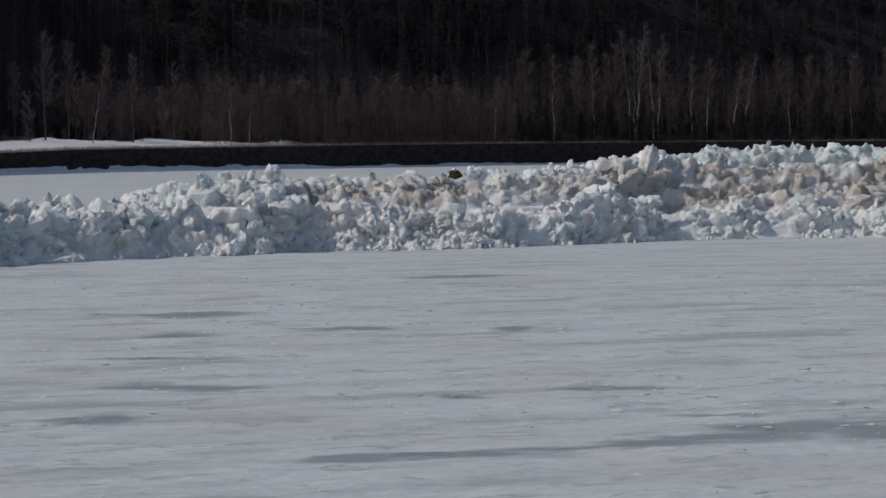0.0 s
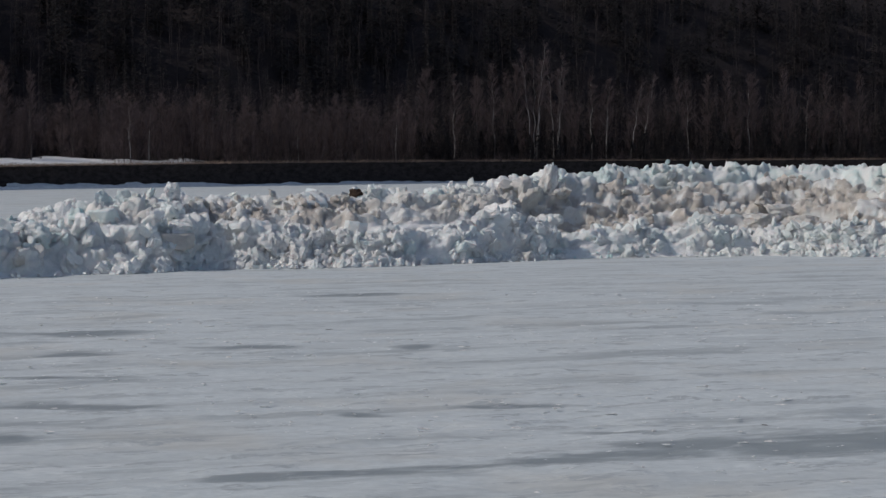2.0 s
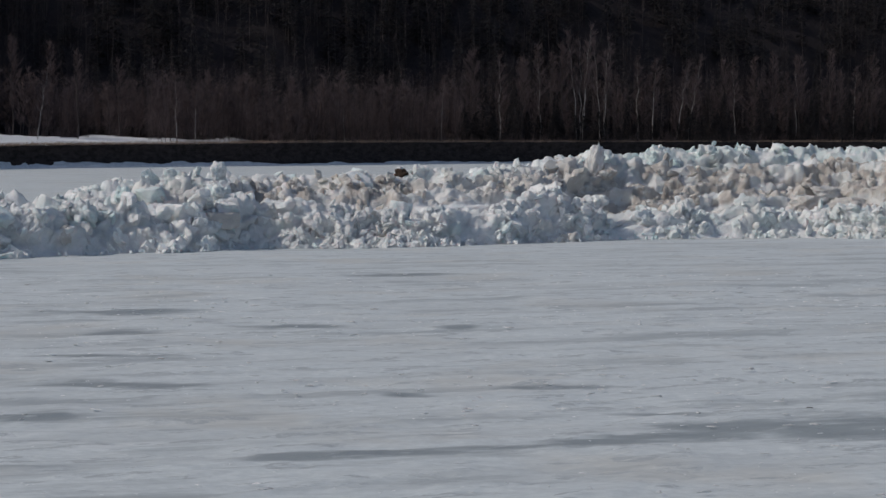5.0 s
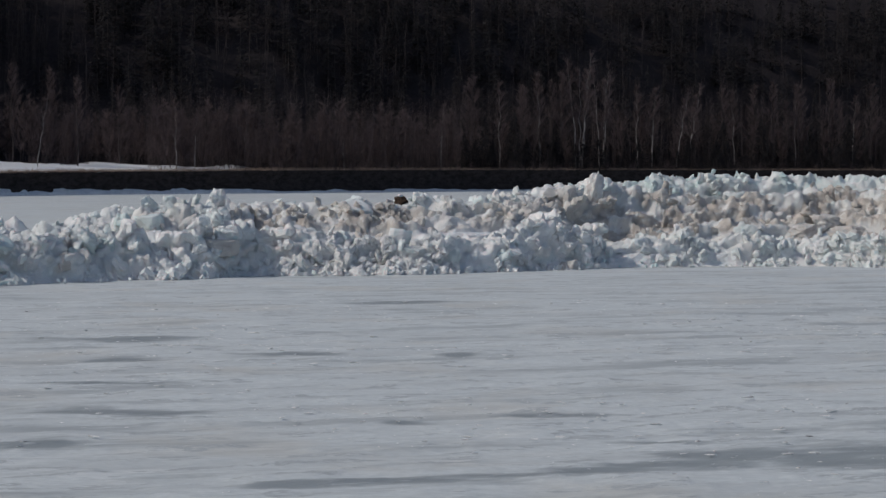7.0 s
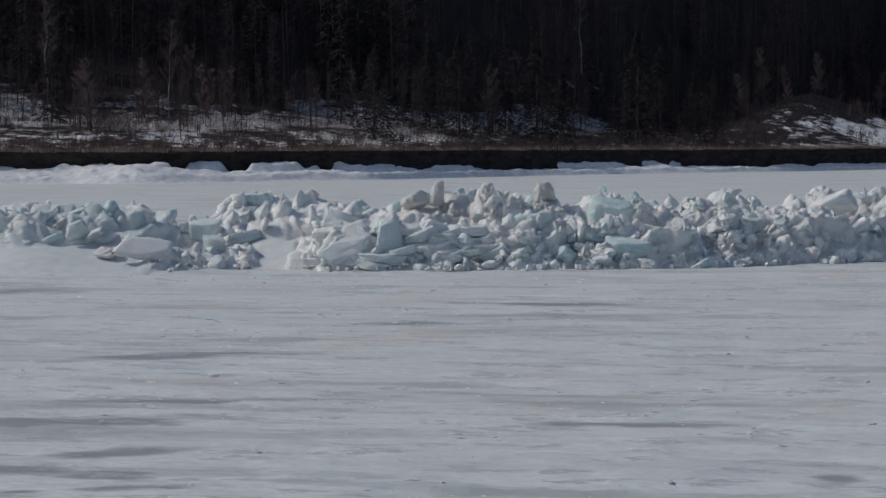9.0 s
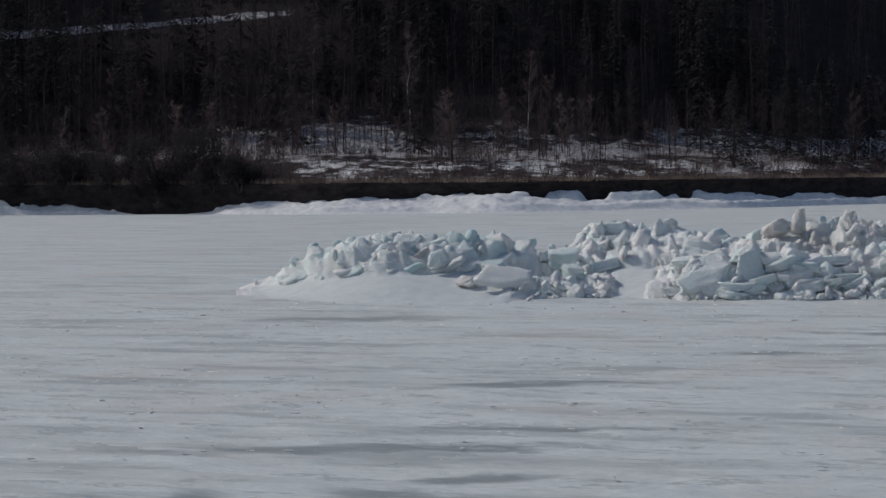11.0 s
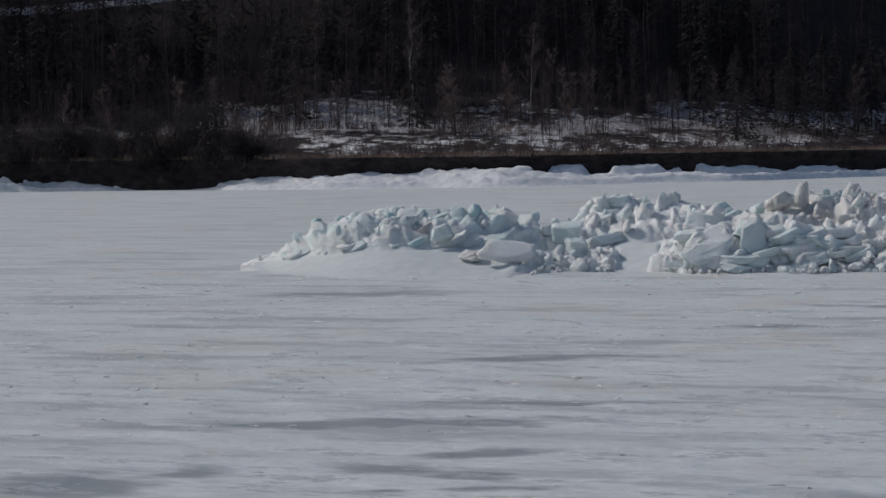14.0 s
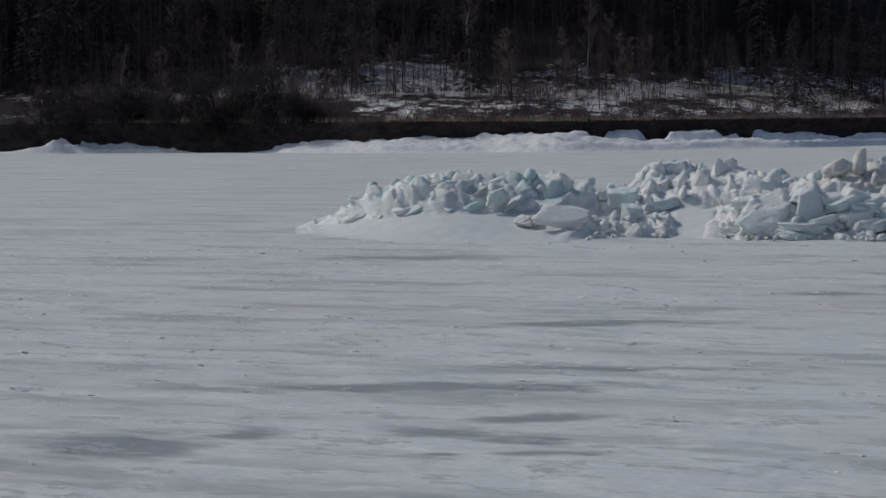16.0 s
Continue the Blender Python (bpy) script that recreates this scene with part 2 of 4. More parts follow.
def unit_ball(sub):
    bm = bmesh.new()
    bmesh.ops.create_icosphere(bm, subdivisions=sub, radius=1)
    v = np.array([x.co[:] for x in bm.verts])
    q = np.array([[x.index for x in p.verts] for p in bm.faces])
    bm.free()
    return v, q


BALLS = {k: unit_ball(k) for k in (1, 2, 3, 4)}


def block_shape(rng, sub, size=(1, 1, 1), planes=11, sharp=14, rugged=0.05):
    """A broken lump: a ball cut by random planes, its edges worn round. Its flat scale is size."""
    d, q = BALLS[sub]
    nrm = rng.normal(size=(planes, 3))
    nrm /= np.linalg.norm(nrm, axis=1)[:, None]
    nrm = np.vstack([nrm, [[0, 0, 1], [0, 0, -1]]])
    h = rng.uniform(0.55, 0.95, len(nrm))
    dots = np.clip(d @ nrm.T / h, 0, None)
    r = 1 / ((dots ** sharp).sum(1) ** (1 / sharp) + 0.02)
    r = np.clip(r, 0, 1.25)
    off = rng.uniform(-50, 50, 3)
    if rugged:
        r = r * (1 + rugged * 2.0 * (0.8 * wobble(d * 1.7 + off, 1.0, 5, 0.66) + 1.1 * (0.25 - np.abs(wobble(d * 2.6 + off, 1.0, 4, 0.68)))))
    return d * r[:, None] * np.array(size), q


def rand_rot(rng, tilt=math.pi):
    return np.array(Euler((rng.uniform(-tilt, tilt), rng.uniform(-tilt, tilt), rng.uniform(-math.pi, math.pi))).to_matrix())


class Pile:
    """Collects many small pieces into one mesh."""

    def __init__(self):
        self.v, self.q, self.n, self.a = [], [], 0, []

    def add(self, v, q, *attrs):
        self.v.append(v), self.q.append(q + self.n)
        self.a.append(np.tile(attrs, (len(v), 1)))
        self.n += len(v)

    def mesh(self, name, material, smooth, keys=()):
        a = np.concatenate(self.a)
        return mesh_from(name, np.concatenate(self.v), np.concatenate(self.q), material, smooth, **{k: a[:, i] for i, k in enumerate(keys)})


# ---- the frozen river ----
def ground():
    """One sheet of snow-covered ice, fine near the walk and out to the horizon."""
    rr = [6.0, 12.0, 18.0, 21.0]
    while rr[-1] < 112:
        rr.append(rr[-1] + max(0.09, rr[-1] ** 2 / 9000))
    rr = np.concatenate([rr, np.geomspace(114, 4500, 60)])
    aa = np.radians(np.concatenate([np.linspace(-180, -52, 24)[:-1], np.linspace(-52, 20, 460), np.linspace(20, 180, 24)[1:]]))
    r, a = np.meshgrid(rr, aa, indexing="ij")
    p = np.stack([r * np.sin(a), r * np.cos(a), np.zeros_like(r)], -1).reshape(-1, 3)
    rad = np.hypot(p[:, 0], p[:, 1])
    near = 1 - sstep(rad, 70, 96)
    k = np.where((near > 0) & (rad > 20))[0]
    q = np.stack([0.6 * (p[k, 0] * 0.959 + p[k, 1] * 0.284), 1.8 * (p[k, 1] * 0.959 - p[k, 0] * 0.284), p[k, 2]], 1)      # drawn out along the wind
    crust = wobble(q + 9.1, 0.8, 4, 0.55)                   # broken crust: small flat-topped steps
    p[k, 2] = near[k] * (0.022 * wobble(q, 0.3, 3, 0.5) + 0.022 * sstep(crust, 0.0, 0.14) + 0.02 * sstep(crust, 0.3, 0.4) + 0.010 * wobble(q, 2.6, 2) - 0.04)
    faces = grid_faces(len(rr), len(aa))
    c = len(p)
    p = np.vstack([p, [[0, 0, 0]]])
    n = len(aa)
    fan = [(c, i + 1, i) for i in range(n - 1)]
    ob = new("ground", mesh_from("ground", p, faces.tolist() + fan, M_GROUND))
    return tagged(ob, "flat river ice under wind-packed grey-white snow with wet patches", "frozen river", kind="structure")


ground()

# ---- the far shore ----
# azimuth, distance of the bank's foot, height of its edge, rise of the terrace behind, snow cover, start of the hill
SHORE = [
    (-62, 250, 2.8, 2.5, 0.5, 22), (-46, 222, 3.1, 2.6, 0.40, 26), (-39, 206, 3.0, 3.0, 0.50, 28), (-34, 203, 2.9, 3.0, 0.51, 28), (-28, 212, 2.9, 2.8, 0.50, 27),
    (-22, 236, 2.7, 2.0, 0.45, 22), (-17, 252, 2.6, 2.2, 0.48, 50), (-15, 262, 2.6, 2.4, 0.48, 66), (-13.6, 270, 2.6, 2.3, 0.66, 70), (-9.7, 305, 3.3, 1.3, 0.66, 60), (-4.5, 334, 3.6, 0.6, 0.66, 45), (-3.4, 340, 3.7, 0.3, 0.3, 40), (2.4, 385, 3.9, 0.4, 0.2, 30),
    (8, 430, 4.0, 0.6, 0.2, 25), (16, 490, 4.2, 0.8, 0.2, 25), (34, 640, 4.5, 1, 0.3, 25),
]


def land_height(az, v):
    """Height of the land v metres behind the bank's foot."""
    foot, top, rise, cover, hill = stations(SHORE, az)
    z = top + rise * sstep(v, 0, 30) + 0.6 * np.clip(v - hill, 0, 300) * sstep(v, hill, hill + 40) - 0.6 * 0.7 * np.clip(v - 300, 0, None)
    return z + 4.6 * np.exp(-((az + 16.3) / 1.9) ** 2) * sstep(v, 8, 40)


def on_land(az, v):
    foot = stations(SHORE, az)[0]
    return polar(az, foot + v, float(land_height(az, v)))


def shore():
    azs = np.arange(-60, 32.01, 0.2)
    vs = np.array([1.2, 1.6, 2.4, 4, 6, 8, 11, 14, 18, 22, 27, 32, 38, 42, 45, 47, 49, 51, 53, 54, 55, 55.6, 56.2, 56.8, 57.4, 58, 58.6, 59.2, 59.8, 60.4, 61, 63, 66, 70, 78, 90, 120, 160, 210, 270, 340, 420])
    az, v = np.meshgrid(azs, vs, indexing="ij")
    foot, top, rise, cover, hill = stations(SHORE, az.ravel())
    p = np.array([polar(a, f + w) for a, f, w in zip(az.ravel(), foot, v.ravel())])
    w = wobble(p, 0.06, 4)
    p[:, 2] = land_height(az.ravel(), v.ravel()) + w * (0.15 + 0.9 * sstep(v.ravel(), 6, 40))
    fade = 22 + 7 * sstep(-az.ravel(), 17, 24)
    cov = cover * (1 - 0.75 * sstep(v.ravel(), fade, fade * 2.4)) - 0.14 * sstep(v.ravel(), fade * 1.5, fade * 4) - 0.42 * (1 - sstep(v.ravel(), 1.2, 4.5)) + 0.04 * sstep(-az.ravel(), 20, 24) * sstep(v.ravel(), 5, 10) * (1 - sstep(v.ravel(), 26, 36))
    a0, v0 = az.ravel(), v.ravel()
    cov = cov - 0.7 * sstep(a0, -14, -13) * (1 - sstep(a0, -4, -3)) * (1 - sstep(v0, 3, 8))          # brown edge of the bare bank
    cov = cov + 0.5 * np.exp(-((v0 - 57 - 0.45 * (a0 + 48)) / 0.8) ** 2) * (1 - sstep(a0, -41, -38))  # a track cut across the hill
    cov = cov + (1 - sstep(a0, -20, -17)) * (0.05 * sstep(v0, 16, 34) * (1 - sstep(v0, 40, 56)) - 0.05 * (1 - sstep(v0, 22, 27)) + 0.13 * sstep(v0, 27, 31) * (1 - sstep(v0, 38, 50)) * (1 - sstep(np.abs(a0 + 39.6), 2.0, 4.0)))
    # the last attribute darkens the western slope's snow: litter plus painted tree shade
    ob = new("hillside", mesh_from("hillside", p, grid_faces(len(azs), len(vs)), M_LAND, snow=cov, strewn_shade=sstep(v0, 10, 22) * (1 - sstep(a0, -19, -16))))
    tagged(ob, "steep wooded hillside with patches of old snow", "hillside", kind="structure")
    # the cut bank: a ragged soil face with an overhanging lip
    hs = np.array([-0.05, 0.12, 0.3, 0.5, 0.7, 0.86, 0.96, 1.0, 1.0])
    outs = np.array([-0.2, 0.1, 0.45, 0.7, 0.85, 0.75, 0.6, 0.75, 1.5])
    az2 = np.arange(-60, 32.01, 0.08)
    a, i = np.meshgrid(az2, np.arange(len(hs)), indexing="ij")
    foot, top = stations(SHORE, a.ravel())[:2]
    q = np.array([polar(x, f + outs[k]) for x, f, k in zip(a.ravel(), foot, i.ravel())])
    q[:, 2] = hs[i.ravel()] * top
    w = wobble(q * (1, 1, 2.0), 0.35, 4)
    rad = q[:, :2] / np.linalg.norm(q[:, :2], axis=1)[:, None]
    q[:, :2] += rad * (w * 0.5)[:, None]
    q[:, 2] += np.where(i.ravel() > 5, w * 0.12, 0)
    ob = new("river_bank", mesh_from("river_bank", q, grid_faces(len(az2), len(hs)), M_SOIL))
    tagged(ob, "dark eroded earth bank above the frozen river", "river bank", kind="structure")


shore()


def snow_drift():
    """Drifted snow and pushed-up ice along the foot of the bank."""
    plan = [(-62, 0.4, 3), (-48.3, 0.4, 3), (-47.7, 2.6, 2.6), (-47.3, 2.5, 2.6), (-47, 0.5, 3), (-46, 1.0, 3), (-44.6, 0.8, 3), (-44.2, 0.05, 1), (-42.3, 0.05, 1), (-41.8, 0.9, 5), (-38, 1.2, 6), (-36, 1.2, 5), (-35.2, 1.7, 7), (-32, 1.8, 7),
            (-28, 1.5, 6), (-24, 1.2, 5), (-19.5, 1.5, 6), (-17, 0.9, 4), (-10, 0.9, 4), (-5, 0.7, 3.5), (2, 0.5, 3), (20, 0.4, 3), (32, 0.3, 3)]
    azs = np.arange(-60, 30, 0.06)
    us = np.linspace(0, 1, 22)
    az, u = np.meshgrid(azs, us, indexing="ij")
    az, u = az.ravel(), u.ravel()
    foot = stations(SHORE, az)[0]
    hgt, wid = stations(plan, az)
    p = np.array([polar(a, f + 1.0 - w * (1 - k)) for a, f, w, k in zip(az, foot, wid, u)])
    flow = np.stack([np.radians(az) * foot * 0.4, u * wid * 1.3, 0 * u], 1)      # longer along the shore than across
    w = wobble(flow, 0.5, 5, 0.6)
    broad = wobble(flow, 0.12, 2)
    lump = np.abs(wobble(flow + 40, 0.9, 4, 0.6))
    s = np.radians(az) * foot
    rake = np.stack([0.11 * (s + 4.0 * u), 0.45 * u, 0 * u + 5.5], 1)            # gullies lean as they climb
    cut = np.abs(wobble(rake, 1.0, 4, 0.62)) - 0.19 + 0.6 * broad + 0.12 * w
    cling = sstep(cut, -0.08, 0.05)
    low = 0.45 * hgt * sstep(u, 0.0, 0.3) * (0.9 + 0.3 * w)
    hgt = 0.85 * hgt
    high = 0.68 * hgt * sstep(u, 0.35, 0.95) * (1 + 0.25 * w + 0.5 * np.clip(broad, -0.3, 0.5))
    p[:, 2] = -0.04 + low + cling * high + np.minimum(hgt, 1) * sstep(u, 0.02, 0.3) * (0.3 * lump + 0.28 * np.abs(wobble(p, 0.6, 4, 0.62)))
    ob = new("snow_drift", mesh_from("snow_drift", p, grid_faces(len(azs), len(us)), M_DRIFT))
    tagged(ob, "lumpy snow drift along the foot of the bank", "snow drift", kind="structure")


snow_drift()

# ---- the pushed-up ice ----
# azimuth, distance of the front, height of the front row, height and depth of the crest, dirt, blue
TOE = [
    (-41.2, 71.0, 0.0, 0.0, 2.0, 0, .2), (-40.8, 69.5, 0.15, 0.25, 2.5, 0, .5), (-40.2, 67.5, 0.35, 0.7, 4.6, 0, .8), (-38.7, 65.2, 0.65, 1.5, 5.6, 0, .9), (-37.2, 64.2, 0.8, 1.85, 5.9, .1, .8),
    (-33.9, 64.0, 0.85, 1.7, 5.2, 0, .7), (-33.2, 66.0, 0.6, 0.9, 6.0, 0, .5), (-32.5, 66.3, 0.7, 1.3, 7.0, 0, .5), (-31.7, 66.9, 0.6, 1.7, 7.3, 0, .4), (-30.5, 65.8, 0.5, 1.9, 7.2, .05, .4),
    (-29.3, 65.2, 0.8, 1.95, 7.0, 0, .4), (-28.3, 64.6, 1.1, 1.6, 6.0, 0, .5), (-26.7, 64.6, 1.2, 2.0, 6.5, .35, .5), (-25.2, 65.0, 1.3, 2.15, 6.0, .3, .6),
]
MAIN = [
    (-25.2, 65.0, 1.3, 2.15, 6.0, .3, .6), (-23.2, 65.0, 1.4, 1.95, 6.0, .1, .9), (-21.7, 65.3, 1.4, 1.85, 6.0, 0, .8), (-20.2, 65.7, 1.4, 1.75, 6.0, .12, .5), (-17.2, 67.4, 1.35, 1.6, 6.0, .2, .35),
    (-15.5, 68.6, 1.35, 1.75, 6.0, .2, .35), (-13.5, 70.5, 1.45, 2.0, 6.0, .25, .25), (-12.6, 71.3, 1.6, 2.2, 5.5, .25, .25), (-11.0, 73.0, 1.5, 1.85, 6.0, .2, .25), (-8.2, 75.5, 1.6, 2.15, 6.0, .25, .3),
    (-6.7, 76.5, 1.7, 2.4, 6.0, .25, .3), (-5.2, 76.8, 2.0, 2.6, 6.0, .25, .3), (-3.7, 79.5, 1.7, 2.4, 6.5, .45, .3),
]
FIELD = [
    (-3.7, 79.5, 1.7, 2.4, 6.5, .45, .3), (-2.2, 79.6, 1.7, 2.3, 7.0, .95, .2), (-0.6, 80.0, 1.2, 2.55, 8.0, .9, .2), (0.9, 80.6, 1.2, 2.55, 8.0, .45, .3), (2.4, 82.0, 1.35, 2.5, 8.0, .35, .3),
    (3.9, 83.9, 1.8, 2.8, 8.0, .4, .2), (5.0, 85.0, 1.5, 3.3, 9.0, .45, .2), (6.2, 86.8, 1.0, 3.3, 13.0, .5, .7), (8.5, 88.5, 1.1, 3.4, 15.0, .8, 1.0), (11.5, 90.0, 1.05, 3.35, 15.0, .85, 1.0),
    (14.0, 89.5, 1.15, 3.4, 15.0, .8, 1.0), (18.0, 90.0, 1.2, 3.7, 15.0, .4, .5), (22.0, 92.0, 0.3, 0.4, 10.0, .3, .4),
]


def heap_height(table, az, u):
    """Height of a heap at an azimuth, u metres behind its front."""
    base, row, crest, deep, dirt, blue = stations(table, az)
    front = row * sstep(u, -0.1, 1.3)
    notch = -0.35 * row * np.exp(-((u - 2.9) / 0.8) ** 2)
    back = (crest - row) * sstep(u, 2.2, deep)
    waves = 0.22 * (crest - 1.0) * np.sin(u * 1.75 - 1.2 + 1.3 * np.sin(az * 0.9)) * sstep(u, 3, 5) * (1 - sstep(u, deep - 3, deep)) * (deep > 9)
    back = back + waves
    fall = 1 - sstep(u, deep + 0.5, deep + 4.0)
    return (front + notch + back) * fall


def rubble_relief(p, cell, round_off=0.5):
    """Relief of packed worn lumps, about -1..1: each its own rounded, tilted face, with crevices between. Also one random number a lump."""
    out, tint = np.zeros(len(p)), np.zeros(len(p))
    for k, q in enumerate(p / cell):
        dist, pts = noise.voronoi(Vector(q))
        c = pts[0]
        r = noise.cell_vector(c * 7.31)
        gap = min(1.0, (dist[1] - dist[0]) / 0.35)
        out[k] = 0.8 * (r[2] - 0.45) + 0.6 * (r[0] - 0.5) * (q[0] - c[0]) + 0.6 * (r[1] - 0.5) * (q[2] - c[2]) - (0.3 + 0.6 * round_off) * (1 - gap) ** 2 + round_off * (0.35 - dist[0] ** 2)
        tint[k] = r[1]
    return out, tint


def hull_shape(rng, size, n=11):
    """An angular broken chunk."""
    bm = bmesh.new()
    pts = rng.normal(size=(n, 3))
    pts /= np.linalg.norm(pts, axis=1)[:, None]
    for x in pts * rng.uniform(0.75, 1.1, (n, 1)) * size:
        bm.verts.new(x)
    bmesh.ops.convex_hull(bm, input=bm.verts)
    bmesh.ops.delete(bm, geom=[x for x in bm.verts if not x.link_faces], context="VERTS")
    bmesh.ops.triangulate(bm, faces=bm.faces)
    bm.verts.index_update()
    v, q = np.array([x.co[:] for x in bm.verts]), np.array([[x.index for x in k.verts] for k in bm.faces])
    bm.free()
    return v, q


def slab_shape(rng, sub, sides=6):
    """A broken plate: an irregular many-sided outline, flat faces, worn edges."""
    d, q = BALLS[sub]
    ang = np.arange(sides) * 2 * math.pi / sides + rng.uniform(-0.35, 0.35, sides)
    nrm = np.array([(math.cos(a), math.sin(a), rng.uniform(-0.25, 0.25)) for a in ang] + [(0.06, 0.04, 1), (-0.05, 0.05, -1)])
    h = np.concatenate([rng.uniform(0.7, 1.0, sides), [0.85, 0.85]])
    r = 1 / (np.clip(d @ nrm.T / h, 0, None) ** 50).sum(1) ** (1 / 50)
    off = rng.uniform(-50, 50, 3)
    r = r * (1 + 0.11 * wobble(d * 2.3 + off, 1.0, 5, 0.65))
    return d * r[:, None], q


def stains(u, deep, dirt, blue):
    """Dirt lies on the middle rows; the crest behind is bluer."""
    near, far = np.where(np.asarray(deep) > 9, 0.55, 0.70), np.where(np.asarray(deep) > 9, 0.8, 0.95)
    band = sstep(u, 2.0, 3.4) * (1 - sstep(u, near * deep, far * deep))
    return np.clip(dirt * (0.25 + 1.6 * band), 0, 1), np.clip(blue * (0.4 + 1.1 * sstep(u, near * deep, far * deep)), 0, 1)


def ice_heap(table, seed, label, ramp=None, relief=1.0, litter=1.0, plates=0.5, bulk=1.0, face=0.3, blocks=4.6, pockets=(), worn=0.0, grain=1.0, round_off=0.5):
    """A heap of broken ice. ramp: azimuths between which its front is a smooth snow slope, and the slope's height where it is not the front row's."""
    rng = np.random.default_rng(seed)
    lo, hi = table[0][0], table[-1][0]
    azs = np.arange(lo - 0.12, hi + 0.12, 0.05)
    far = max(r[4] for r in table) + 3.5
    us = np.concatenate([np.arange(-0.35, 2.2, 0.065), np.arange(2.2, far - 2.5, 0.11), np.arange(far - 2.5, far, 0.25)])
    az, u = [k.ravel() for k in np.meshgrid(azs, us, indexing="ij")]
    base, row, crest, deep, dirt, blue = stations(table, az)
    dirt, blue = stains(u, deep, dirt, blue)
    p = np.array([polar(a, b + k) for a, b, k in zip(az, base, u)])
    h = heap_height(table, az, u)
    rough = np.clip(h * 1.3, 0, 1)
    if ramp:
        soft = 0 * u
        for west, east, top in ramp:
            w = 0.35 * min(east - west, 2.4) if east - west > 2 else 0.3
            s = sstep(az, west, west + w) * (1 - sstep(az, east - w, east)) * (1 - sstep(u, 3.4, 4.2))
            h = h * (1 - s) + s * (top or row) * sstep(u, -0.3, 4.4)
            soft = np.maximum(soft, s)
        rough = rough * (1 - 0.97 * soft)
        dirt = np.maximum(dirt, 0.22 * soft)
    for west, east, near, deep_to, top in pockets:          # flat snow lying between the rows
        s = sstep(az, west, west + 0.5) * (1 - sstep(az, east - 0.5, east)) * sstep(u, near, near + 0.5) * (1 - sstep(u, deep_to - 0.5, deep_to))
        h, rough, dirt = h * (1 - s) + s * top, rough * (1 - 0.9 * s), dirt * (1 - s)
    p[:, 2] = h - 0.05
    g = p.reshape(len(azs), len(us), 3)
    nrm = np.cross(np.gradient(g, axis=0), np.gradient(g, axis=1)).reshape(-1, 3)
    nrm /= np.linalg.norm(nrm, axis=1)[:, None] + 1e-9
    nrm *= np.sign(nrm[:, 2:] + 1e-9)
    huge, _ = rubble_relief(p * (0.75, 0.75, 1) + 77.7, 2.1 * grain, round_off)
    wide = p * (0.66, 0.66, 1.2)                              # the blocks lie broader than high
    big, tint = rubble_relief(wide, 1.0 * grain, round_off)
    mid, _ = rubble_relief(wide + 17.3, 0.47 * grain, round_off)
    tiny, _ = rubble_relief(wide + 41.9, 0.21, round_off)
    w = wobble(p, 1.1, 4, 0.6)
    jag = np.abs(wobble((p + 63.1) * (0.5, 0.5, 1.3), 2.0, 3, 0.6))
    crag = 0.35 - np.abs(wobble((p + 23.7) * (0.55, 0.55, 1.5), 0.9, 5, 0.68))      # sharp broken rims between hollows
    p += nrm * ((0.34 * grain * huge + 0.28 * grain * big + 0.15 * mid + 0.08 * tiny + 0.12 * w + 0.30 * (0.2 - jag) + (0.7 - 0.4 * round_off) * crag + rng.uniform(-0.012, 0.012, len(p))) * rough * relief)[:, None]
    p[:, 2] += 0.55 * np.clip(crag, 0, 1) ** 2 * rough
    p[:, 2] = np.maximum(p[:, 2], -0.08)
    blue = blue * (0.35 + 0.65 * sstep(tint, 0.2, 0.7)) * (1 - (1 - rough) * 0.9)
    skin, outward = p.reshape(len(azs), len(us), 3), nrm.reshape(len(azs), len(us), 3)
    core = new("ice_ridge", mesh_from("ice_ridge", p, grid_faces(len(azs), len(us)), M_ICE, True, dirt=dirt * (0.35 + 0.65 * (tint > 0.4)), blue=blue))
    tagged(core, label, "ice ridge")
    if ramp:
        core.data.materials.append(M_RAMP)
        quads = grid_faces(len(azs), len(us))
        core.data.polygons.foreach_set("material_index", (soft[quads].min(1) > 0.35).astype(np.int32))
    small = [hull_shape(rng, (1, rng.uniform(.5, 1), rng.uniform(.4, 1)), 9) for _ in range(24)]
    chunk = [block_shape(rng, 2, (1, rng.uniform(.6, 1), rng.uniform(.4, .9)), 9, 14, 0.24) for _ in range(30)]
    lump = [block_shape(rng, 3, (1, rng.uniform(.6, 1), rng.uniform(.4, .9)), 9, 14 - 4 * worn, 0.24 - 0.14 * worn) for _ in range(24)]
    protos = [block_shape(rng, 4, (1, rng.uniform(.6, 1), rng.uniform(.4, .8)), 10, 16 - 6 * worn, 0.24 - 0.16 * worn) for _ in range(7)]
    protos += [(slab_shape(rng, 4, int(rng.integers(5, 8)))[0] * (1, 0.8, rng.uniform(0.25, 0.45)), BALLS[4][1]) for _ in range(5)]
    metres = np.radians(hi - lo) * np.mean([r[1] for r in table])
    depth = np.mean([r[4] for r in table]) + 2
    pile = Pile()

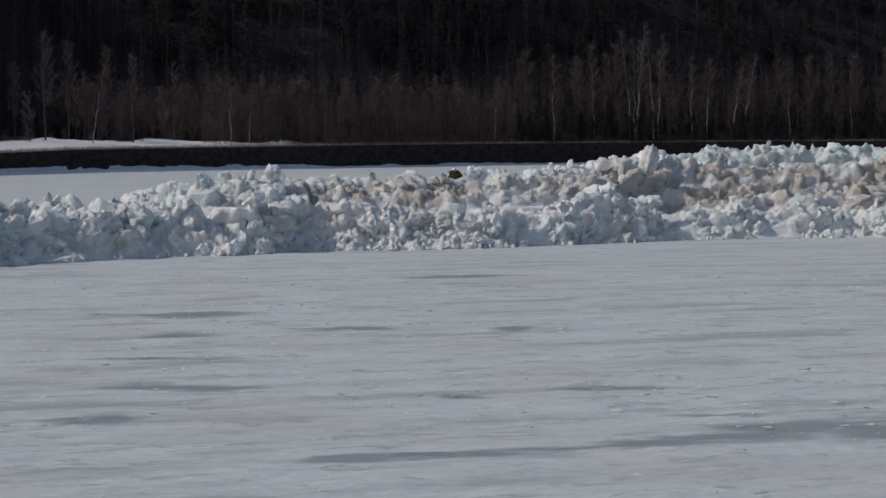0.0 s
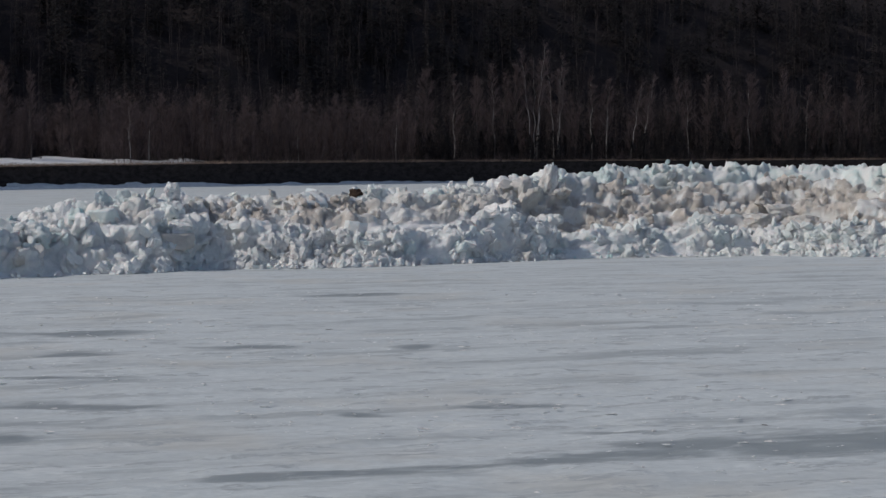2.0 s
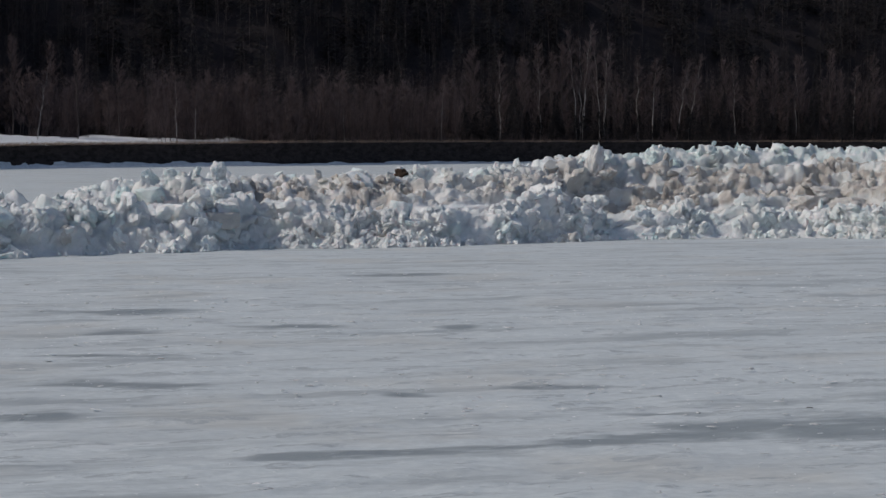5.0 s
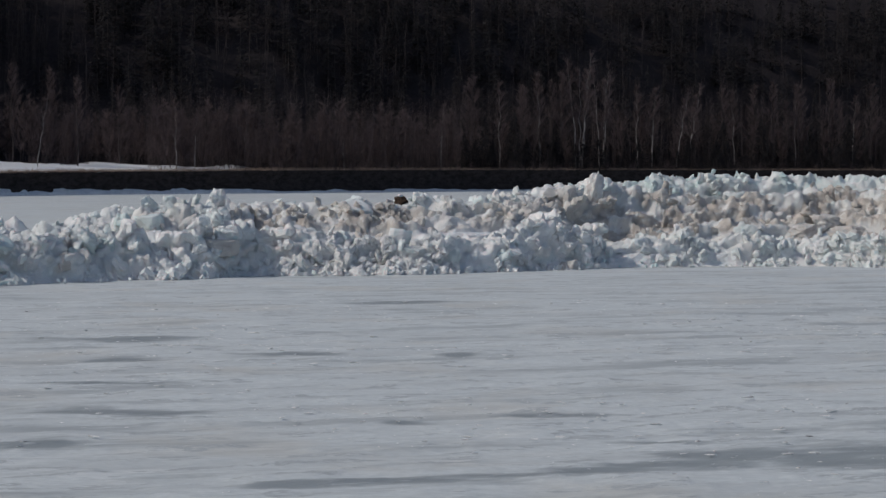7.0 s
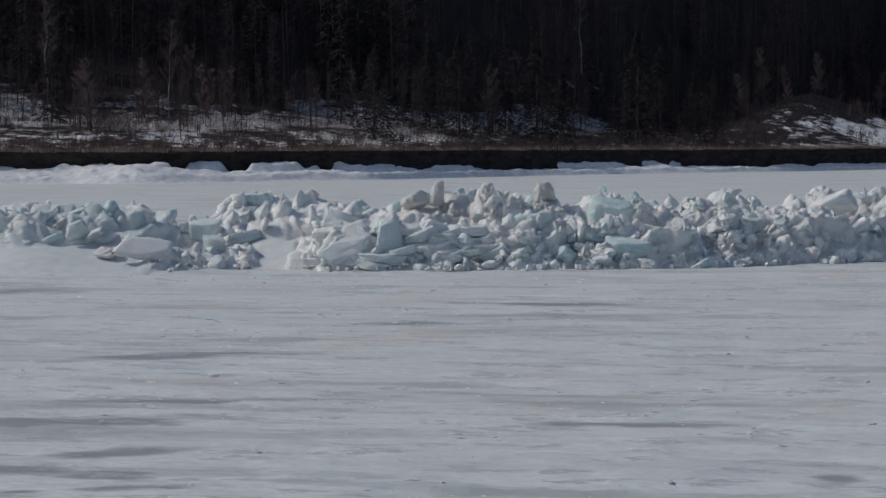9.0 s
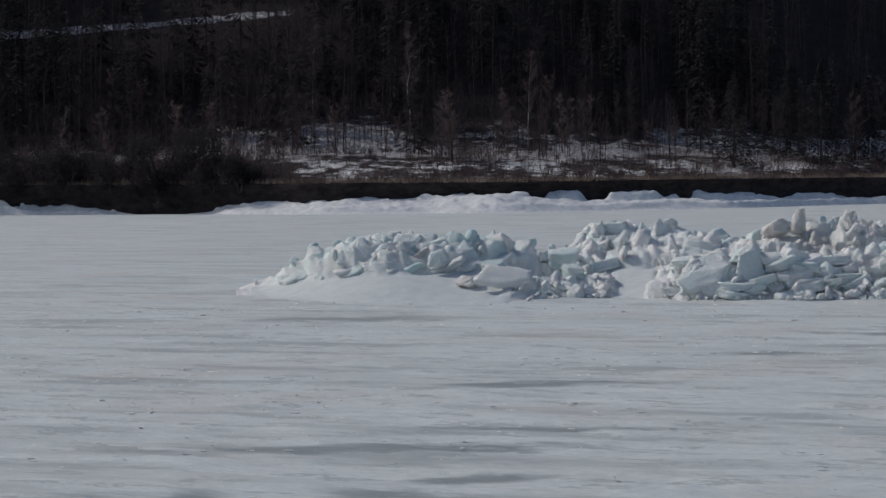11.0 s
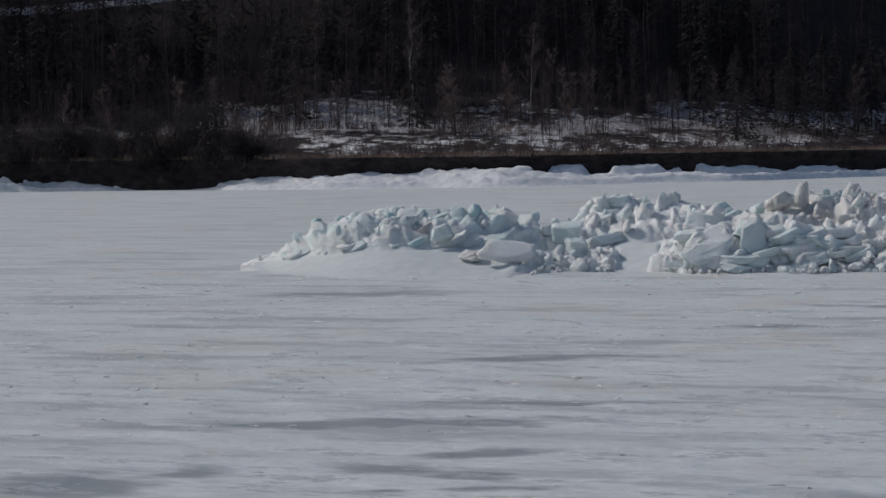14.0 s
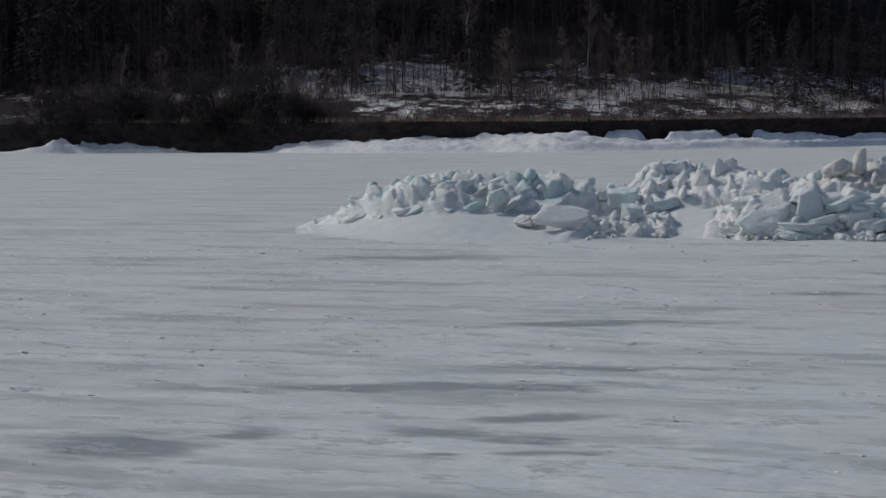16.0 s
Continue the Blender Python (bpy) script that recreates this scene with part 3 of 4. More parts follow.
    def spot(bias):
        while True:
            a = rng.uniform(lo, hi)
            base, row, crest, deep, dirt, blue = [float(k) for k in stations(table, a)]
            if rng.uniform() > 0.02 + crest / 2.0:
                continue
            x = rng.uniform(-0.15, 1.9) if rng.uniform() < face else rng.uniform() ** bias * (deep + 1.5) - 0.3
            if ramp and x < 3.9 and any(k[0] < a < k[1] for k in ramp):
                continue
            if any(k[0] < a < k[1] and k[2] < x < k[3] for k in pockets) and rng.uniform() < 0.9:
                continue
            clump = noise.noise(Vector(polar(a, base + x)) * 0.45)
            if rng.uniform() > 0.5 + 1.9 * clump:
                continue
            i, j = int(np.clip(round((a - azs[0]) / 0.05), 0, len(azs) - 1)), int(np.clip(np.searchsorted(us, x), 0, len(us) - 1))
            return skin[i, j], outward[i, j], *[float(k) for k in stains(x, deep, dirt, blue)], a, base

    for k in range(int(metres * depth * 7 * litter)):
        at, out, dirt, blue, a, base = spot(1.35)
        s = 0.05 + 0.26 * rng.uniform() ** 2.6 * min(1.0, 0.7 * float(stations(table, a)[2]))
        v, q = small[rng.integers(len(small))] if s < 0.08 else chunk[rng.integers(len(chunk))]
        pile.add(v @ rand_rot(rng).T * s + at + out * (s * rng.uniform(-0.4, 0.5)), q, dirt, blue)
    for k in range(int(metres * depth * 0.6 * litter)):
        at, out, dirt, blue, a, base = spot(1.2)
        s = rng.uniform(0.22, 0.46) * min(1.0, 0.15 + 0.7 * float(stations(table, a)[2]))
        v, q = lump[rng.integers(len(lump))]
        pile.add(v @ rand_rot(rng).T * s + at + out * (s * rng.uniform(-0.5, 0.2)), q, dirt, blue)
    for k in range(int(metres * 14)):  # crumbs along the foot
        at, out, dirt, blue, a, base = spot(1.0)
        s = 0.03 + 0.13 * rng.uniform() ** 2.5
        v, q = small[rng.integers(len(small))]
        x = 0.3 - 0.9 * rng.uniform() ** 1.7
        if ramp and any(k[0] < a < k[1] for k in ramp):
            continue
        pile.add(v @ rand_rot(rng).T * s + polar(a, base + x, max(0.0, float(heap_height(table, a, x))) + 0.35 * s), q, dirt * 0.4, blue)
    rub = new("rubble", pile.mesh("rubble", M_ICE, worn > 0, ("dirt", "blue")))
    tagged(under(rub, core), "small broken lumps of snow and ice", kind="stuff")
    shapes = [[mesh_from("ice_block", v, q, M_ICE, True, dirt=np.full(len(v), k), blue=np.full(len(v), 0.55)) for k in (0.0, 0.75)] for v, q in protos]
    for k in range(int(metres * blocks)):
        at, out, dirt, blue, a, base = spot(1.0)
        s = (0.22 + 0.42 * rng.uniform() ** 2.0) * bulk * min(1.0, 0.2 + 0.6 * float(stations(table, a)[2]))
        flat = rng.uniform() < plates
        ob = new("ice_block", shapes[rng.integers(7) if not flat else 7 + rng.integers(5)][int(rng.uniform() < dirt)])
        tip = 0.55 if flat else 1.2
        place = Vector(at + out * (s * (rng.uniform(-0.45, 0.1) - 0.2 * worn)))
        ob.matrix_basis = Matrix.LocRotScale(place, Euler([rng.uniform(-tip, tip), rng.uniform(-tip, tip), rng.uniform(-3, 3)]), (s, s, s))
        under(ob, core)


LAND_RNG = np.random.default_rng(77)


def landmark(name, az, d, z, half, rot, dirt, blue, label):
    """One notable block or slab: half-extents across, deep and high as seen from the river's near side."""
    if name == "ice_plate":
        v, q = slab_shape(LAND_RNG, 4, int(LAND_RNG.integers(5, 8)))
        if half[1] < 0.5 * half[0]:   # a plate on edge: its flat faces look out
            v = v[:, [0, 2, 1]] * (1, -1, 1)
    else:
        v, q = block_shape(LAND_RNG, 4, (1, 1, 1), *((13, 10, 0.26 if az > -25 else 0.12) if name in ("ice_boulder", "earth_clod") else (10, 18, 0.18) if az > -25 else (10, 12, 0.11)))
    if az < -28.2 and max(half) < 0.8:                        # the low end's blocks lie bedded in one another
        z, half = z - 0.1, [0.88 * k for k in half]
    v = v / np.abs(v).max(0) * half
    me = mesh_from(name, v, q, M_EARTH if name == "earth_clod" else M_ICE, True, dirt=np.full(len(v), min(dirt, 1.0)), blue=np.full(len(v), blue))
    ob = new(name, me)
    ob.matrix_basis = Matrix.Translation(polar(az, d, z)) @ Euler((0, 0, radians(-az))).to_matrix().to_4x4() @ pose(0, 0, 0, *rot)
    tagged(ob, label, {"ice_boulder": "ice boulder", "ice_plate": "ice plate", "earth_clod": "earth clod"}.get(name, "ice block"), group="broken ice of the ridge")


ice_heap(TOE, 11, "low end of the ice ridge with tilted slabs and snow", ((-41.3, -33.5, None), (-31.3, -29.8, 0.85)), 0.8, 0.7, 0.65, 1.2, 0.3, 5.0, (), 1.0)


def shingled_slabs(seed):
    """Overlapping slabs that lean up the snow ramp of the low end, with the pack's flow."""
    rng = np.random.default_rng(seed)
    for row, (u, n) in enumerate(((3.9, 13), (5.1, 13), (6.2, 10))):
        for k in range(n):
            az = -40.7 + 0.5 * row + (6.6 - 0.7 * row) * (k + rng.uniform(0, 0.6)) / n
            base = float(stations(TOE, az)[0])
            z = float(heap_height(TOE, az, u)) * (0.92 if row else 0.85)
            if z < 0.5:
                continue
            s = min(1.0, 0.2 + 0.5 * z) * rng.uniform(0.8, 1.25)
            landmark("ice_plate", az, base + u, z - 0.02, (0.74 * s, 0.55 * s, 0.15 * s), (rng.uniform(8, 38), rng.uniform(-34, -10), rng.uniform(-25, 25)), 0.1 * (rng.uniform() < 0.3), rng.uniform(0.3, 1.0), "pale ice slab leaning among others on the snow")


shingled_slabs(61)


def layered_slabs(seed):
    """Flat slabs lying one over another in the broken face beside the snow chute."""
    rng = np.random.default_rng(seed)
    for k in range(34):
        az = rng.uniform(-29.4, -24.6)
        z = rng.uniform(0.12, 1.45)
        base = float(stations(TOE, az)[0])
        s = rng.uniform(0.35, 0.75)
        landmark("ice_plate", az, base + 0.15 + 0.75 * z, z, (s, 0.62 * s, rng.uniform(0.10, 0.17)), (rng.uniform(-8, 26), rng.uniform(-22, 14), rng.uniform(-30, 30)), 0.0, rng.uniform(0.1, 0.7), "pale ice slab lying in the broken ridge face")


layered_slabs(62)
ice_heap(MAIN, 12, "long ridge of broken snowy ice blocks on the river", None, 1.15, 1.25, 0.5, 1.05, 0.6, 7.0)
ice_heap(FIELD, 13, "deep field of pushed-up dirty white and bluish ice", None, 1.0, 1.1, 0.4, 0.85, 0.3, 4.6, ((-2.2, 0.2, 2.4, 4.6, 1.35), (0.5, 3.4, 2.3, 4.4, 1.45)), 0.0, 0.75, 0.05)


def crumbs(seed):
    """Small lumps of crust and a little dark litter lying about on the sheet."""
    rng = np.random.default_rng(seed)
    shapes = [hull_shape(rng, (1, rng.uniform(.6, 1), rng.uniform(.4, .7)), 9) for _ in range(12)]
    white, dark = Pile(), Pile()
    for k in range(6500):
        a, d = rng.uniform(-49, 17), math.sqrt(rng.uniform(23 ** 2, 66 ** 2))
        if noise.noise(Vector(polar(a, d)) * 0.16) < rng.uniform(-0.35, 0.45):
            continue
        s = 0.012 + 0.05 * rng.uniform() ** 3.0
        v, q = shapes[rng.integers(12)]
        turn = np.array(Euler((0, 0, 0.28 + rng.normal() * 0.3)).to_matrix())
        v = (v @ rand_rot(rng, 0.3).T * (s * rng.uniform(1.2, 3.2), s, s * 0.5)) @ turn.T + polar(a, d, 0.08 * s)
        (dark if rng.uniform() < 0.008 else white).add(v, q, 0.0, 0.0)
    tagged(new("ice_crumbs", white.mesh("ice_crumbs", M_ICE, False, ("dirt", "blue"))), "small crumbs of crusted snow on the ice", "ice crumbs", kind="stuff")
    tagged(new("litter", dark.mesh("litter", M_EARTH, False, ("dirt", "blue"))), "specks of dark litter on the ice", "litter", kind="stuff")


crumbs(51)

# notable blocks and slabs
landmark("ice_boulder", -4.6, 82.3, 2.15, (0.62, 0.5, 0.5), (0, 6, 0), 0, 0.15, "broad white snow-ice lump on the ridge")
landmark("ice_boulder", -4.58, 82.4, 2.82, (0.42, 0.38, 0.40), (8, 5, 20), 0, 0.1, "rounded white snow-ice lump on the ridge crest")
landmark("ice_boulder", -7.13, 79.7, 1.95, (0.60, 0.48, 0.51), (0, 10, 30), 0, 0.7, "rounded pale bluish ice block in the ridge")
landmark("ice_plate", -6.34, 80.6, 1.85, (0.64, 0.39, 0.43), (10, -8, 0), 0, 0.5, "pale bluish ice slab lying in the ridge")
landmark("ice_boulder", -4.58, 79.9, 1.98, (0.68, 0.55, 0.53), (0, 12, 15), 0, 0.3, "white snow-ice block in the front row")
landmark("ice_plate", -4.54, 78.8, 1.09, (0.88, 0.71, 0.32), (6, 4, 0), 0.75, 0, "tan stained ice slab in the ridge face")
landmark("ice_block", -8.68, 75.5, 0.74, (0.34, 0.27, 0.42), (0, 0, 20), 0.7, 0, "brown earth-stained ice block at the ridge foot")
landmark("ice_boulder", 6.90, 88.5, 0.77, (0.64, 0.64, 0.57), (0, 0, 0), 0, 0.15, "round white boulder of snow-ice at the field edge")
landmark("earth_clod", 0.33, 88.1, 2.62, (0.38, 0.34, 0.31), (0, 8, 0), 1.6, 0, "dark brown frozen earth clod on the ice heap")
landmark("ice_boulder", 5.62, 92.6, 3.12, (0.52, 0.42, 0.82), (-12, 14, 10), 0.5, 0, "grey-tan ice block standing on the crest")
landmark("ice_block", 5.87, 92.8, 2.59, (0.49, 0.40, 0.54), (0, 14, 30), 0.7, 0, "tan ice block under the standing block")
landmark("ice_block", 4.75, 91.8, 2.76, (0.69, 0.55, 0.54), (10, -10, 0), 0.55, 0, "tan stained ice block beside the standing slab")
landmark("ice_block", 8.32, 100.4, 2.95, (1.20, 0.84, 0.48), (20, -22, 0), 0, 0.25, "broad white tilted block on the ice field")
landmark("ice_block", 8.85, 101.7, 3.47, (0.81, 0.57, 0.46), (10, -12, 20), 0, 0.4, "white tilted block on the ice field")
landmark("ice_block", 11.10, 94.3, 1.37, (1.13, 0.68, 0.38), (14, -6, 4), 0.75, 0, "tan-brown ice block overhanging the front row")
landmark("ice_block", 12.22, 94.5, 1.27, (1.26, 0.76, 0.40), (10, 10, -8), 0.75, 0, "tan-brown ice block overhanging the front row")
landmark("ice_block", 11.77, 95.1, 1.75, (0.89, 0.53, 0.33), (10, 4, 20), 0.6, 0, "tan stained ice block on the overhang")
landmark("ice_block", -2.31, 85.6, 2.14, (0.46, 0.41, 0.30), (0, 15, 0), 0.9, 0, "brown stained ice block behind the front row")
landmark("ice_block", -1.50, 86.8, 2.29, (0.58, 0.52, 0.25), (0, -10, 0), 1, 0, "brown stained flat ice block behind the front row")
landmark("ice_plate", -0.89, 86.4, 2.25, (0.81, 0.73, 0.35), (20, 10, 0), 0.1, 0.2, "white tilted ice slab behind the front row")
landmark("ice_block", 12.51, 100.8, 2.65, (0.48, 0.44, 0.40), (0, 20, 0), 0.5, 0.1, "grey-tan ice block in the ice field")
landmark("ice_block", 12.06, 99.9, 2.48, (0.40, 0.36, 0.53), (0, 20, 30), 0.1, 0.3, "pale angular ice block in the ice field")
landmark("ice_boulder", 5.59, 87.9, 1.54, (0.59, 0.47, 0.35), (0, -12, 0), 0.3, 0.2, "grey-white ice lump in the front row")
landmark("ice_block", 5.21, 85.8, 0.60, (0.34, 0.27, 0.50), (0, 10, 0), 0, 0.2, "small upright white ice block at the foot")
landmark("ice_block", 1.77, 81.8, 0.59, (0.28, 0.23, 0.39), (0, 10, 0), 0.1, 0.5, "small upright bluish ice block at the foot")
landmark("ice_plate", 0.32, 81.8, 1.25, (0.48, 0.24, 0.46), (0, 4, 0), 0, 0.7, "pale bluish ice slab upright in the face")
landmark("ice_boulder", -12.44, 75.0, 2.08, (0.50, 0.45, 0.70), (0, 0, 0), 0.2, 0.1, "tall white lump of snow-ice on the crest")
landmark("ice_plate", -15.58, 72.5, 1.70, (0.8, 0.42, 0.36), (10, -24, 14), 0, 0.1, "smooth white triangular slab leaning on the crest")
landmark("ice_plate", -21.06, 66.1, 0.50, (0.85, 0.59, 0.39), (14, 2, 0), 0, 1, "large pale aqua ice slab at the ridge foot")
landmark("ice_boulder", -23.34, 70.0, 2.22, (0.41, 0.37, 0.43), (0, -6, 0), 0.35, 0, "white pointed snow-ice lump on the crest")
landmark("ice_block", -9.26, 75.4, 0.61, (0.48, 0.39, 0.50), (0, 10, 20), 0, 0.4, "bluish white ice block in the ridge face")
landmark("ice_block", -8.31, 76.2, 0.58, (0.55, 0.38, 0.57), (0, -12, -30), 0.35, 0, "tan ice block with a dark hollow beneath")
landmark("ice_plate", -9.05, 77.1, 1.60, (0.51, 0.36, 0.37), (0, 25, 0), 0, 0.2, "white pointed ice slab on the front row")
landmark("ice_block", -16.10, 68.4, 0.26, (0.33, 0.30, 0.26), (0, 14, 0), 0, 0.4, "white ice block at the ridge foot")
landmark("ice_block", -22.74, 65.5, 0.36, (0.44, 0.35, 0.35), (0, 30, 10), 0, 0.8, "pale aqua ice block at the ridge foot")
landmark("ice_plate", -23.77, 66.6, 1.14, (0.98, 0.49, 0.53), (0, -8, 0), 0, 0.8, "large pale aqua ice slab upright in the face")
landmark("ice_plate", -21.47, 68.6, 1.60, (0.82, 0.49, 0.40), (25, 10, 0), 0, 0.9, "broad pale aqua ice slab on the ridge")
landmark("ice_block", -17.62, 69.0, 1.22, (0.55, 0.39, 0.42), (0, 8, 10), 0.1, 0.4, "grey-white ice block in the ridge face")
landmark("ice_boulder", -11.52, 74.0, 1.04, (0.43, 0.30, 0.69), (0, 6, 0), 0.15, 0.1, "white snow-ice lump in the front row")
landmark("ice_plate", -38.80, 71.1, 1.10, (0.57, 0.46, 0.28), (15, -22, 0), 0, 1, "pale aqua ice slab leaning on the snow ramp")
landmark("ice_plate", -39.80, 70.6, 0.50, (0.47, 0.37, 0.19), (15, -24, 0), 0, 0.6, "small white ice slab leaning on the snow ramp")
landmark("ice_block", -39.00, 69.4, 0.55, (0.24, 0.19, 0.22), (0, 10, 0), 0, 0.5, "small white ice block on the snow ramp")
landmark("ice_block", -37.79, 70.5, 1.65, (0.36, 0.29, 0.28), (0, -20, 0), 0, 0.6, "pale bluish ice block on the toe crest")
landmark("ice_block", -37.08, 70.6, 1.82, (0.41, 0.33, 0.34), (10, -10, 0), 0, 0.7, "pale bluish ice block on the toe crest")
landmark("ice_block", -36.32, 70.3, 1.74, (0.43, 0.35, 0.28), (0, 8, 0), 0, 0.9, "pale aqua ice block on the toe crest")
landmark("ice_block", -37.43, 69.3, 1.20, (0.31, 0.28, 0.22), (0, 0, 0), 0.7, 0.2, "tan stained ice block on the toe")
landmark("ice_plate", -35.37, 69.0, 1.69, (0.44, 0.27, 0.40), (-8, 30, 20), 0.05, 0.6, "pointed ice slab standing on the toe crest")
landmark("ice_plate", -34.13, 69.1, 1.70, (0.52, 0.26, 0.28), (0, 18, -20), 0, 0.3, "tilted white ice slab on the toe crest")
landmark("ice_block", -35.05, 66.1, 0.58, (0.5, 0.36, 0.27), (0, 8, 0), 0.45, 0.1, "tan stained ice block before the propped slab")
landmark("ice_block", -35.87, 67.6, 1.29, (0.45, 0.36, 0.32), (0, -15, 0), 0.05, 0.5, "bluish white ice block on the toe")
landmark("ice_plate", -32.46, 69.3, 1.17, (0.65, 0.45, 0.37), (20, -6, 0), 0, 0.7, "pale aqua ice slab in the low saddle")
landmark("ice_plate", -32.16, 68.0, 0.73, (0.54, 0.38, 0.33), (14, 8, 0), 0, 0.8, "pale aqua ice slab at the foot of the saddle")
landmark("ice_boulder", -31.40, 68.1, 0.47, (0.58, 0.52, 0.31), (0, -14, 0), 0.1, 0.1, "crumbly lump of snow and ice rubble")
landmark("ice_block", -30.25, 76.1, 1.83, (0.45, 0.40, 0.30), (0, 10, 0), 0.05, 0.2, "white ice block on the rear row")
landmark("ice_boulder", -29.57, 72.2, 2.14, (0.33, 0.29, 0.33), (0, -10, 0), 0.2, 0.1, "white lump on the rear row")
landmark("ice_plate", -31.24, 74.3, 1.73, (0.89, 0.71, 0.36), (0, 4, 0), 0, 0.3, "white ice slab on the rear row")
landmark("ice_plate", -28.78, 66.6, 1.28, (0.80, 0.40, 0.32), (-30, 16, 0), 0.05, 0.3, "tilted ice slab with a dark underside")
landmark("ice_plate", -28.72, 65.1, 0.50, (0.95, 0.2, 0.40), (-32, -10, 6), 0, 0.3, "broad ice slab lying at the ridge foot")
landmark("ice_plate", -27.48, 65.5, 1.07, (0.50, 0.20, 0.74), (-6, 6, 24), 0, 0.35, "big upright ice slab in the ridge face")
landmark("ice_plate", -26.28, 65.8, 1.01, (0.70, 0.25, 0.67), (-8, -8, 14), 0, 0.45, "big upright bluish ice slab in the ridge face")
landmark("ice_block", -26.36, 65.3, 0.52, (0.52, 0.42, 0.30), (0, -10, 0), 0, 0.3, "white ice block at the ridge foot")
landmark("ice_block", -27.85, 66.0, 0.98, (0.26, 0.21, 0.44), (0, 8, 0), 0, 0.2, "narrow white ice block beside the upright slab")
landmark("ice_boulder", -26.16, 69.7, 2.22, (0.26, 0.23, 0.46), (0, 6, 0), 0.5, 0, "tan finger of ice standing on the crest")
landmark("ice_boulder", -26.87, 69.6, 1.91, (0.56, 0.45, 0.32), (0, -24, 0), 0.5, 0, "yellow-tan stained lump on the crest")
landmark("ice_block", -25.83, 70.8, 1.95, (0.47, 0.38, 0.34), (0, 14, 0), 0.35, 0.1, "tan stained ice block on the crest")
landmark("ice_boulder", -24.87, 70.5, 2.00, (0.47, 0.42, 0.56), (0, 4, 0), 0.25, 0.05, "white pointed snow-ice lump on the crest")
landmark("ice_plate", -28.5, 65.6, 0.95, (1.1, 0.18, 0.62), (-42, -22, 8), 0, 0.2, "large flat ice plate leaning against the ridge")
landmark("ice_plate", -28.3, 65.2, 0.45, (0.8, 0.6, 0.16), (30, 14, -6), 0, 0.3, "flat ice plate leaning at the ridge foot")
landmark("ice_plate", -34.15, 65.7, 0.66, (0.98, 0.13, 0.52), (-42, -4, 4), 0.03, 0.1, "broad flat ice plate propped above the snow")
landmark("ice_plate", -36.2, 67.9, 0.92, (0.75, 0.5, 0.10), (40, -6, 0), 0.05, 0.3, "flat ice plate lying on the snow ramp")

# ---- the wooded far shore ----
class Wood:
    """Collects tapered stems and twigs into one mesh."""

    def __init__(self):
        self.v, self.q = [], []

    def stem(self, pts, radii, sides=5):
        pts = [Vector(p) for p in pts]
        n0 = len(self.v)
        for k, (p, r) in enumerate(zip(pts, radii)):
            way = (pts[min(k + 1, len(pts) - 1)] - pts[max(k - 1, 0)]).normalized()
            side = way.cross(Vector((0.3, 1, 0.1))).normalized()
            up = way.cross(side)
            for s in range(sides):
                a = 2 * math.pi * s / sides
                self.v.append(p + side * (r * math.cos(a)) + up * (r * math.sin(a)))
        for k in range(len(pts) - 1):
            for s in range(sides):
                a, b = n0 + k * sides + s, n0 + k * sides + (s + 1) % sides
                self.q.append((a, b, b + sides, a + sides))

    def spike(self, p, tip, r):
        """A twig: a thin three-sided spike."""
        p, tip = Vector(p), Vector(tip)
        way = (tip - p).normalized()
        side = way.cross(Vector((0.2, 0.3, 1))).normalized() * r
        up = way.cross(side)
        n0 = len(self.v)
        self.v += [p + side, p - side * 0.5 + up * 0.87, p - side * 0.5 - up * 0.87, tip]
        self.q += [(n0, n0 + 1, n0 + 3), (n0 + 1, n0 + 2, n0 + 3), (n0 + 2, n0, n0 + 3)]

    def twig(self, p, tip, r):
        """A hair-thin twig: one narrow blade."""
        p, tip = Vector(p), Vector(tip)
        side = (tip - p).cross(Vector((0.2 + p.z % 1, p.x % 1 - 0.5, 0.6))).normalized() * r
        n0 = len(self.v)
        self.v += [p + side, p - side, tip]
        self.q += [(n0, n0 + 1, n0 + 2)]

    def leafy(self, a, b, c, d):
        n0 = len(self.v)
        self.v += [Vector(k) for k in (a, b, c, d)]
        self.q += [(n0, n0 + 1, n0 + 2), (n0, n0 + 2, n0 + 3)]

    def mesh(self, name, material, smooth=False):
        return mesh_from(name, [k[:] for k in self.v], self.q, material, smooth)


def tree(name, label, trunk, crown, bark, leaf, kind="tree"):
    """A thing with a trunk (its limbs with it) and a crown."""
    ob = new(name)
    tagged(ob, label, kind)
    under(new("trunk", trunk.mesh("trunk", bark, True)), ob)
    under(new("crown", crown.mesh("crown", leaf)), ob)
    return ob


